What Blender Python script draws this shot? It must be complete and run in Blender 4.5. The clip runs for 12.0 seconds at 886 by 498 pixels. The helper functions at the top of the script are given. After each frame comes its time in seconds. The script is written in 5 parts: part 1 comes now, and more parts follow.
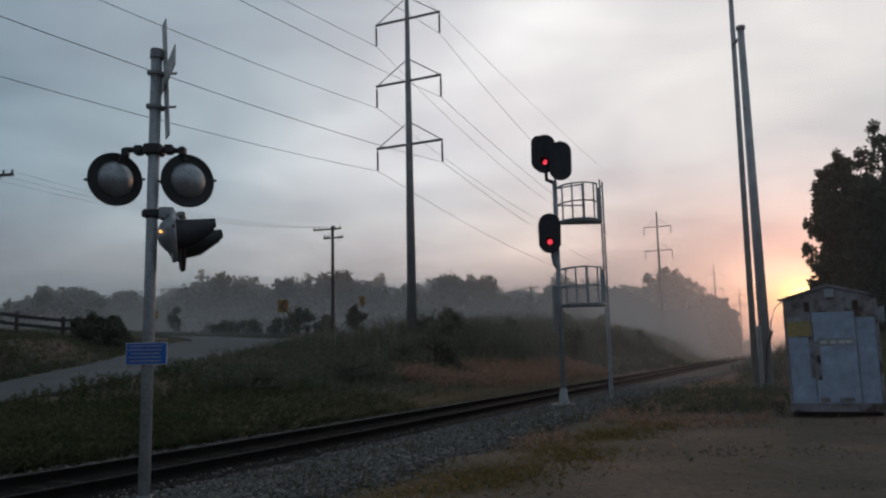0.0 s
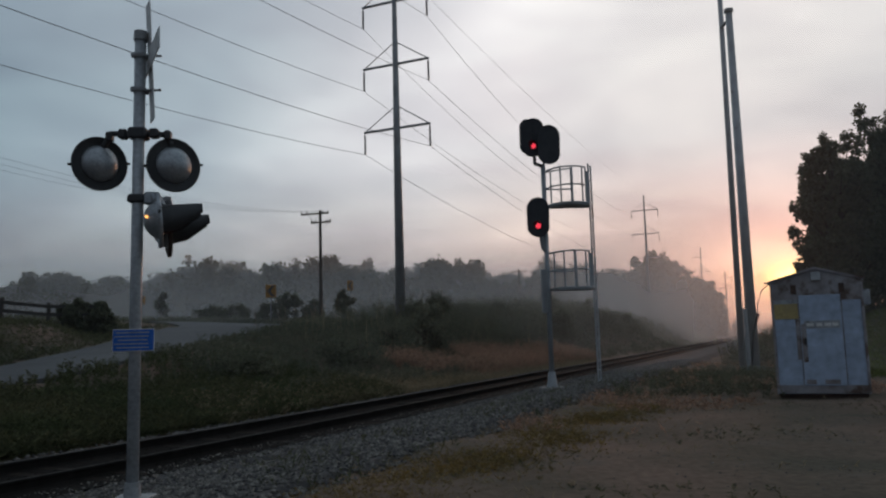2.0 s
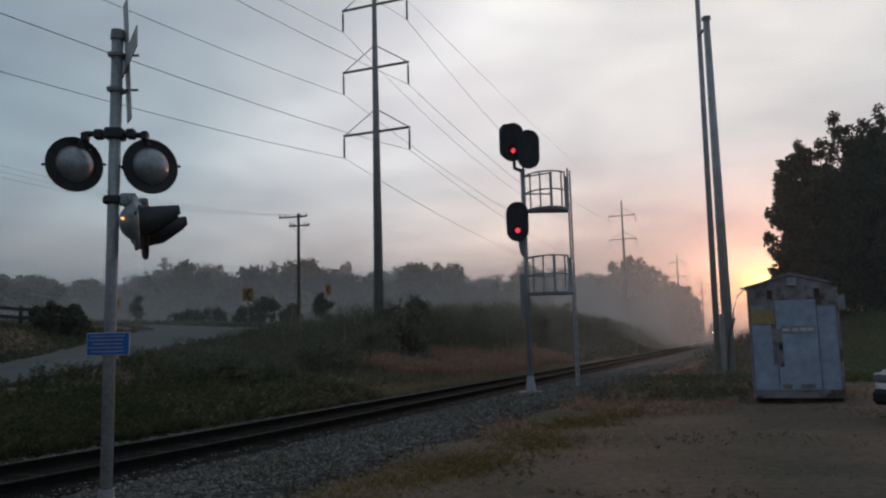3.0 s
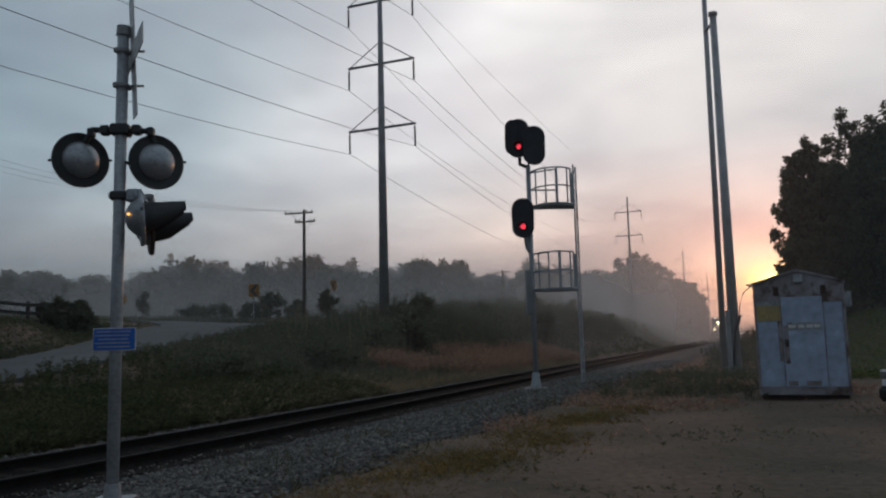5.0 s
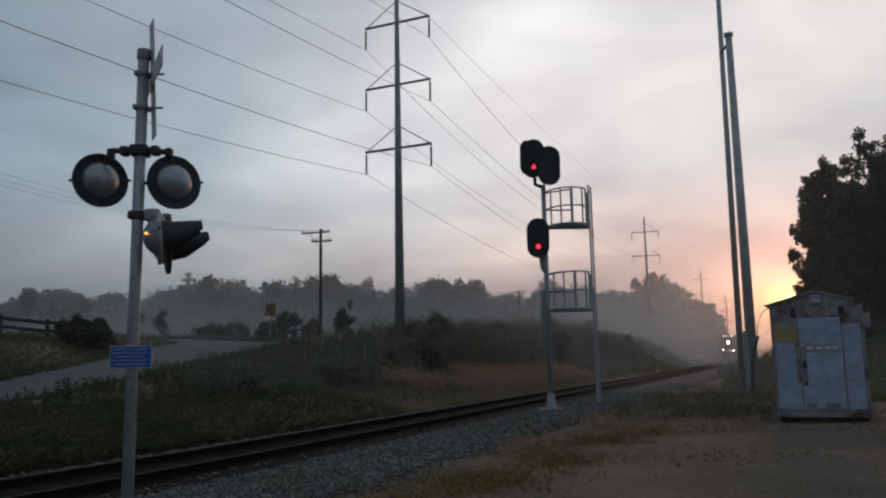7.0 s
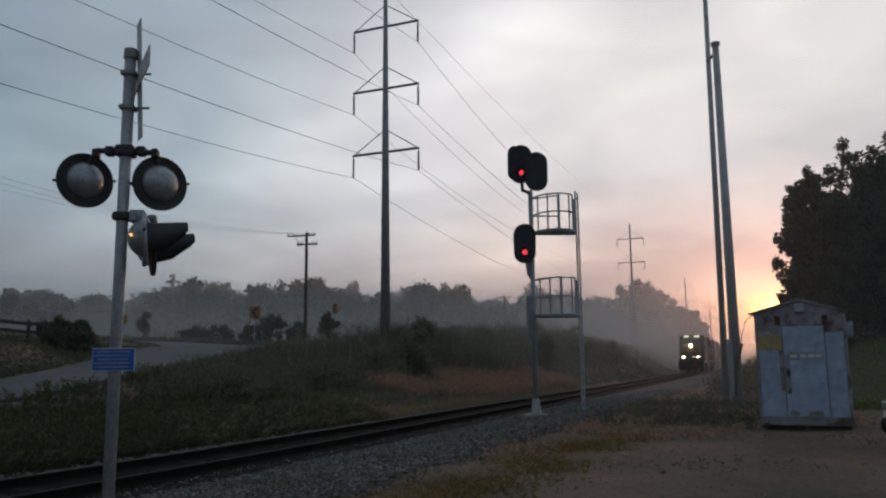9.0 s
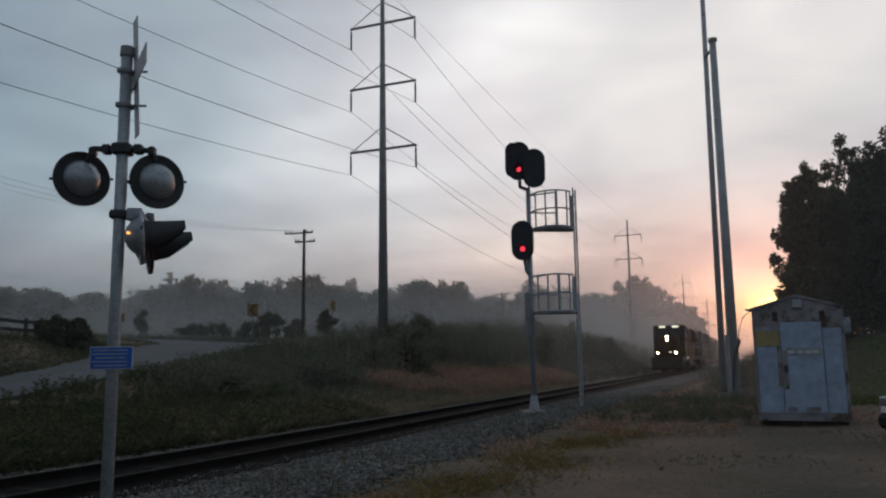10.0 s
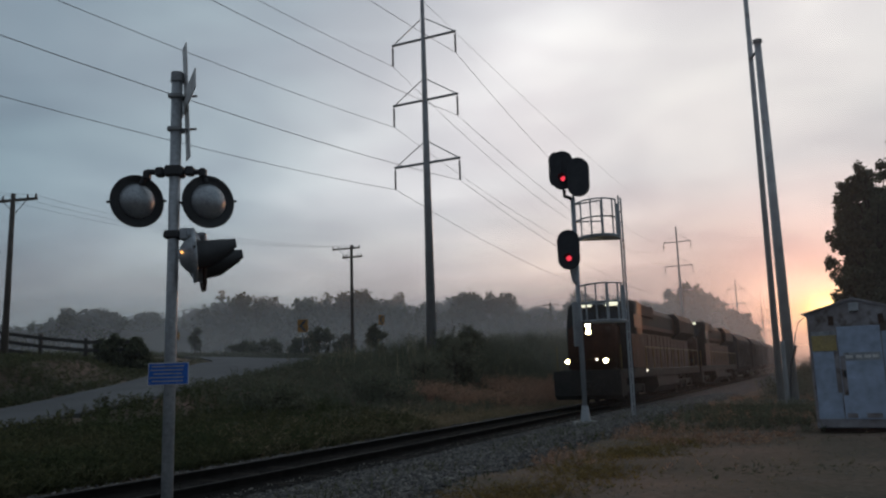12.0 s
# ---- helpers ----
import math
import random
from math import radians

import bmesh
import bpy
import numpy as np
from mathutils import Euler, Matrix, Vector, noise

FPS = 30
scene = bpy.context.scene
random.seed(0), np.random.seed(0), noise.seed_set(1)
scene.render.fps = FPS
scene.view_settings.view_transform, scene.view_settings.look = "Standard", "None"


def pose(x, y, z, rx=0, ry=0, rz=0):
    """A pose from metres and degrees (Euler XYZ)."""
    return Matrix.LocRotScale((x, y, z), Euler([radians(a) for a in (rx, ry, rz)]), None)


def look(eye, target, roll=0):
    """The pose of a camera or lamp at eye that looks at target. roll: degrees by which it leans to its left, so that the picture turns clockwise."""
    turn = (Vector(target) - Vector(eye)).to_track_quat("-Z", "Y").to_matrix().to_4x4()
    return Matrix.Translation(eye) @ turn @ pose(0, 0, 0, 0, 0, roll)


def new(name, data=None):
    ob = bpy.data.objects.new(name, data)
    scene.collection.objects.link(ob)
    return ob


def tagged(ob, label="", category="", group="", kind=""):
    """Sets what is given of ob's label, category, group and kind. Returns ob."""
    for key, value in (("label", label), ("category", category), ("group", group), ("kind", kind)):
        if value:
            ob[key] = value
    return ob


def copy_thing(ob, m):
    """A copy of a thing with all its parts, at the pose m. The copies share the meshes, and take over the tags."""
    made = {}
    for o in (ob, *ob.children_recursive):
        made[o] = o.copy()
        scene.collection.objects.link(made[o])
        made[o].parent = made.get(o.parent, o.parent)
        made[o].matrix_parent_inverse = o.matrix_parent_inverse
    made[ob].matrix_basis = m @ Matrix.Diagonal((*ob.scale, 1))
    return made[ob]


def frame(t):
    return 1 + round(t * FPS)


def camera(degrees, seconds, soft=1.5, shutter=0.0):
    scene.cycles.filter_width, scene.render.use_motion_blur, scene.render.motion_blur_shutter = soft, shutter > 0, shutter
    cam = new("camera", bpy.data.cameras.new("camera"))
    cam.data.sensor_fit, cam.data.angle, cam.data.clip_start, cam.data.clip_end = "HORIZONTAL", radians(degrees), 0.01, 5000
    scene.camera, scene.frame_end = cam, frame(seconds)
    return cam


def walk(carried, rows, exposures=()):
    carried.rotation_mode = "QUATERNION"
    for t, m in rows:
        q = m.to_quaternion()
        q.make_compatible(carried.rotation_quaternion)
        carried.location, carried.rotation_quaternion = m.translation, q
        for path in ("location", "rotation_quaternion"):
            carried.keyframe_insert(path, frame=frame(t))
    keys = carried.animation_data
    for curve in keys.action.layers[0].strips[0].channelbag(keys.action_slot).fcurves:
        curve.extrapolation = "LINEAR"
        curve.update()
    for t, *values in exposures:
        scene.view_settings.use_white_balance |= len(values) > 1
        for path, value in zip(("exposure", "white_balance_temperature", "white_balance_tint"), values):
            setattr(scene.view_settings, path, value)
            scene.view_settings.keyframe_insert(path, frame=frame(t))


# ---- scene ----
cam = camera(59.1, 12.0, soft=2.2)
PATH = [
    (0, (-0.007, 0.004, 1.554), (-0.006, 1.985, 1.829), -1.3),
    (0.5, (-0.016, 0.024, 1.558), (-0.008, 2.003, 1.847), -1.3),
    (1, (-0.026, 0.024, 1.56), (-0.012, 2.0, 1.863), -1.0),
    (1.5, (-0.019, 0.022, 1.548), (-0.023, 2.007, 1.798), -0.9),
    (2, (-0.024, 0.052, 1.565), (0.007, 2.038, 1.799), -1.6),
    (2.5, (-0.035, 0.082, 1.572), (0.032, 2.067, 1.808), -1.0),
    (3, (-0.045, 0.098, 1.567), (0.041, 2.081, 1.81), -1.5),
    (5, (-0.043, 0.099, 1.564), (0.029, 2.084, 1.798), -1.4),
    (5.5, (-0.036, 0.092, 1.557), (0.025, 2.076, 1.806), -0.8),
    (6, (-0.031, 0.072, 1.56), (0.005, 2.055, 1.824), -0.6),
    (6.5, (-0.017, 0.042, 1.551), (0.021, 2.023, 1.829), -0.9),
    (6.7, (-0.006, 0.039, 1.553), (0.024, 2.018, 1.836), -1.1),
    (8.5, (-0.026, 0.069, 1.559), (0.032, 2.048, 1.847), -0.7),
    (9, (-0.026, 0.075, 1.563), (0.041, 2.052, 1.859), -0.6),
    (9.5, (-0.026, 0.081, 1.56), (0.04, 2.06, 1.844), -0.6),
    (10, (-0.03, 0.082, 1.569), (0.043, 2.06, 1.857), -0.8),
    (10.5, (-0.025, 0.075, 1.56), (0.038, 2.052, 1.86), -1.0),
    (11, (-0.021, 0.058, 1.558), (0.025, 2.034, 1.862), -0.9),
    (11.5, (-0.007, 0.033, 1.542), (0.006, 2.009, 1.851), -1.1),
    (12, (-0.011, 0.001, 1.546), (-0.056, 1.974, 1.868), -1.8),
]
walk(cam, [(t, look(eye, target, roll)) for t, eye, target, roll in PATH])

# ---- light ----
SUN_AZ, SUN_EL = 24.9, 3.6


def make_world():
    world = bpy.data.worlds.new("dawn")
    scene.world = world
    world.use_nodes = True
    nt = world.node_tree
    nt.nodes.clear()
    N, L = nt.nodes.new, nt.links.new
    out, bg = N("ShaderNodeOutputWorld"), N("ShaderNodeBackground")
    tc = N("ShaderNodeTexCoord")

    def math_(op, a, b=None):
        n = N("ShaderNodeMath")
        n.operation = op
        for i, v in enumerate((a, b)):
            if v is None:
                continue
            if isinstance(v, (int, float)):
                n.inputs[i].default_value = v
            else:
                L(v, n.inputs[i])
        return n.outputs[0]

    def vec(op, a, b):
        n = N("ShaderNodeVectorMath")
        n.operation = op
        L(a, n.inputs[0])
        if isinstance(b, tuple):
            n.inputs[1].default_value = b
        elif b is not None:
            L(b, n.inputs[1])
        return n

    def mixc(kind, f, a, b):
        n = N("ShaderNodeMix")
        n.data_type, n.blend_type, n.clamp_result = "RGBA", kind, False
        for sock, v in ((n.inputs[0], f), (n.inputs[6], a), (n.inputs[7], b)):
            if isinstance(v, (int, float)):
                sock.default_value = v
            elif isinstance(v, tuple):
                sock.default_value = (*v, 1)
            else:
                L(v, sock)
        return n.outputs[2]

    def ramp(fac, stops):
        n = N("ShaderNodeValToRGB")
        r = n.color_ramp
        while len(r.elements) < len(stops):
            r.elements.new(0.5)
        for e, (p, c) in zip(r.elements, stops):
            e.position, e.color = p, (*c, 1)
        L(fac, n.inputs[0])
        return n.outputs[0]

    a, e = radians(SUN_AZ), radians(SUN_EL)
    sun = (math.sin(a) * math.cos(e), math.cos(a) * math.cos(e), math.sin(e))
    d = vec("NORMALIZE", tc.outputs["Generated"], None).outputs[0]
    sep = N("ShaderNodeSeparateXYZ")
    L(d, sep.inputs[0])
    z = sep.outputs[2]
    dot = vec("DOT_PRODUCT", d, sun).outputs["Value"]
    side = math_("MULTIPLY_ADD", dot, 0.5)
    nt.nodes[-1].inputs[2].default_value = 0.5
    base = ramp(side, SKY_SIDE)
    # haze greys the lowest band, away from the sun
    low = ramp(side, SKY_LOW)
    zf = ramp(z, [(0.0, (0, 0, 0)), (0.24, (1, 1, 1))])
    col = mixc("MIX", zf, low, base)
    # broad cloud sheets, drawn out towards the horizon
    den = math_("ADD", z, 0.13)
    flat = N("ShaderNodeCombineXYZ")
    L(math_("DIVIDE", sep.outputs[0], den), flat.inputs[0])
    L(math_("DIVIDE", sep.outputs[1], den), flat.inputs[1])
    n1 = N("ShaderNodeTexNoise")
    n1.inputs["Scale"].default_value, n1.inputs["Detail"].default_value, n1.inputs["Roughness"].default_value = 0.75, 4.0, 0.47
    n1.inputs["Distortion"].default_value = 0.25
    L(flat.outputs[0], n1.inputs["Vector"])
    cloud = ramp(n1.outputs[0], [(0.31, (0.70, 0.72, 0.755)), (0.50, (0.95, 0.95, 0.96)), (0.68, (1.33, 1.30, 1.26))])
    col = mixc("MULTIPLY", 1.0, col, cloud)
    # long mauve-grey streaks of higher cloud
    n2 = N("ShaderNodeTexNoise")
    n2.inputs["Scale"].default_value, n2.inputs["Detail"].default_value, n2.inputs["Roughness"].default_value = 1.7, 3.0, 0.5
    n2.inputs["Distortion"].default_value = 0.35
    L(vec("MULTIPLY", d, (1.6, 1.6, 5.5)).outputs[0], n2.inputs["Vector"])
    streak = ramp(n2.outputs[0], [(0.36, (0.885, 0.855, 0.875)), (0.50, (1.0, 0.985, 0.985)), (0.64, (1.10, 1.09, 1.07))])
    col = mixc("MULTIPLY", 1.0, col, streak)
    # glow round the risen sun behind the mist, flattened along the horizon
    sq = vec("NORMALIZE", vec("MULTIPLY", d, (1, 1, 1.7)).outputs[0], None).outputs[0]
    s2 = Vector((sun[0], sun[1], sun[2] * 1.7)).normalized()
    dg = math_("MAXIMUM", vec("DOT_PRODUCT", sq, tuple(s2)).outputs["Value"], 0.0)
    for power, tint in SUN_GLOW:
        g = math_("POWER", dg, power)
        col = mixc("ADD", g, col, tint)
    ground = ramp(z, [(0.0, (0.0, 0.0, 0.0)), (0.02, (1, 1, 1))])
    col = mixc("MIX", ground, (0.05, 0.05, 0.05), col)
    L(col, bg.inputs[0])
    bg.inputs[1].default_value = 1.0
    L(bg.outputs[0], out.inputs[0])


# sky colour by the angle from the sun (0: opposite, 1: towards it), high and low
SKY_SIDE = [(0.0, (0.12, 0.15, 0.185)), (0.55, (0.16, 0.205, 0.25)), (0.78, (0.225, 0.300, 0.350)), (0.87, (0.345, 0.412, 0.455)), (0.945, (0.62, 0.632, 0.645)), (1.0, (0.74, 0.70, 0.67))]
SKY_LOW = [(0.0, (0.10, 0.12, 0.145)), (0.55, (0.12, 0.15, 0.175)), (0.78, (0.128, 0.160, 0.185)), (0.87, (0.208, 0.236, 0.255)), (0.95, (0.42, 0.37, 0.36)), (1.0, (0.74, 0.46, 0.34))]
SUN_GLOW = [(40, (0.06, 0.005, -0.04)), (130, (0.34, 0.06, -0.20)), (600, (0.50, 0.24, -0.16)), (2500, (0.9, 0.62, 0.05)), (9000, (2.0, 1.5, 0.5))]
make_world()
sun_lamp = new("sun", bpy.data.lights.new("sun", "SUN"))
sun_lamp.data.energy, sun_lamp.data.angle, sun_lamp.data.color = 1.5, radians(12), (1.0, 0.42, 0.19)
sun_lamp.matrix_world = look((600 * math.sin(radians(SUN_AZ - 2.5)), 600 * math.cos(radians(SUN_AZ - 2.5)), 600 * math.tan(radians(1.8))), (0, 0, 0))
scene.view_settings.exposure = 0.35


# ---- materials ----
def mat(name, c1, c2=None, scale=3.0, fine=40.0, rough=0.8, metal=0.0, bump=0.15, spread=0.0, glow=None, coat=0.0, stain=None, spec=0.5, thru=0.0):
    """Two-scale procedural surface: broad patches c1 to c2, fine grain and relief, optional stains, random tone per island. spec: gloss level; thru: share of light that a thin leaf lets through."""
    m = bpy.data.materials.new(name)
    m.use_nodes = True
    nt = m.node_tree
    N, L = nt.nodes.new, nt.links.new
    b = nt.nodes["Principled BSDF"]
    c2 = c2 or tuple(x * 0.7 for x in c1)
    tc = N("ShaderNodeTexCoord")
    co = tc.outputs["Object"]
    n1, n2 = N("ShaderNodeTexNoise"), N("ShaderNodeTexNoise")
    n1.inputs["Scale"].default_value, n1.inputs["Detail"].default_value = scale, 4
    n2.inputs["Scale"].default_value, n2.inputs["Detail"].default_value = fine, 3
    L(co, n1.inputs["Vector"]), L(co, n2.inputs["Vector"])
    r = N("ShaderNodeValToRGB")
    r.color_ramp.elements[0].position, r.color_ramp.elements[1].position = 0.35, 0.65
    r.color_ramp.elements[0].color, r.color_ramp.elements[1].color = (*c1, 1), (*c2, 1)
    L(n1.outputs[0], r.inputs[0])
    col = r.outputs[0]

    def mix(kind, f, a, bb):
        x = N("ShaderNodeMix")
        x.data_type, x.blend_type = "RGBA", kind
        if isinstance(f, float):
            x.inputs[0].default_value = f
        else:
            L(f, x.inputs[0])
        L(a, x.inputs[6])
        if isinstance(bb, tuple):
            x.inputs[7].default_value = (*bb, 1)
        else:
            L(bb, x.inputs[7])
        return x.outputs[2]

    r2 = N("ShaderNodeValToRGB")
    r2.color_ramp.elements[0].position, r2.color_ramp.elements[1].position = 0.3, 0.7
    r2.color_ramp.elements[0].color, r2.color_ramp.elements[1].color = (0.72, 0.72, 0.72, 1), (1.2, 1.2, 1.2, 1)
    L(n2.outputs[0], r2.inputs[0])
    col = mix("MULTIPLY", 0.8, col, r2.outputs[0])
    if stain:
        n3 = N("ShaderNodeTexNoise")
        n3.inputs["Scale"].default_value, n3.inputs["Detail"].default_value = stain[1], 6
        L(co, n3.inputs["Vector"])
        r3 = N("ShaderNodeValToRGB")
        r3.color_ramp.elements[0].position, r3.color_ramp.elements[1].position = stain[2], stain[2] + 0.1
        L(n3.outputs[0], r3.inputs[0])
        col = mix("MIX", r3.outputs[0], col, stain[0])
    if spread:
        g = N("ShaderNodeNewGeometry")
        r4 = N("ShaderNodeValToRGB")
        r4.color_ramp.elements[0].color, r4.color_ramp.elements[1].color = (1 - spread,) * 3 + (1,), (1 + spread, 1 + spread, 1 + spread * 0.6, 1)
        L(g.outputs["Random Per Island"], r4.inputs[0])
        col = mix("MULTIPLY", 1.0, col, r4.outputs[0])
    L(col, b.inputs["Base Color"])
    b.inputs["Roughness"].default_value, b.inputs["Metallic"].default_value = rough, metal
    b.inputs["Coat Weight"].default_value = coat
    b.inputs["Specular IOR Level"].default_value = spec
    if thru:
        tl, ms = N("ShaderNodeBsdfTranslucent"), N("ShaderNodeMixShader")
        ms.inputs[0].default_value = thru
        L(col, tl.inputs[0])
        L(b.outputs[0], ms.inputs[1]), L(tl.outputs[0], ms.inputs[2])
        L(ms.outputs[0], nt.nodes["Material Output"].inputs[0])
    if bump:
        bp = N("ShaderNodeBump")
        bp.inputs["Strength"].default_value, bp.inputs["Distance"].default_value = bump, 0.02
        L(n2.outputs[0], bp.inputs["Height"])
        L(bp.outputs[0], b.inputs["Normal"])
    if glow:
        b.inputs["Emission Color"].default_value, b.inputs["Emission Strength"].default_value = (*glow[0], 1), glow[1]
    return m


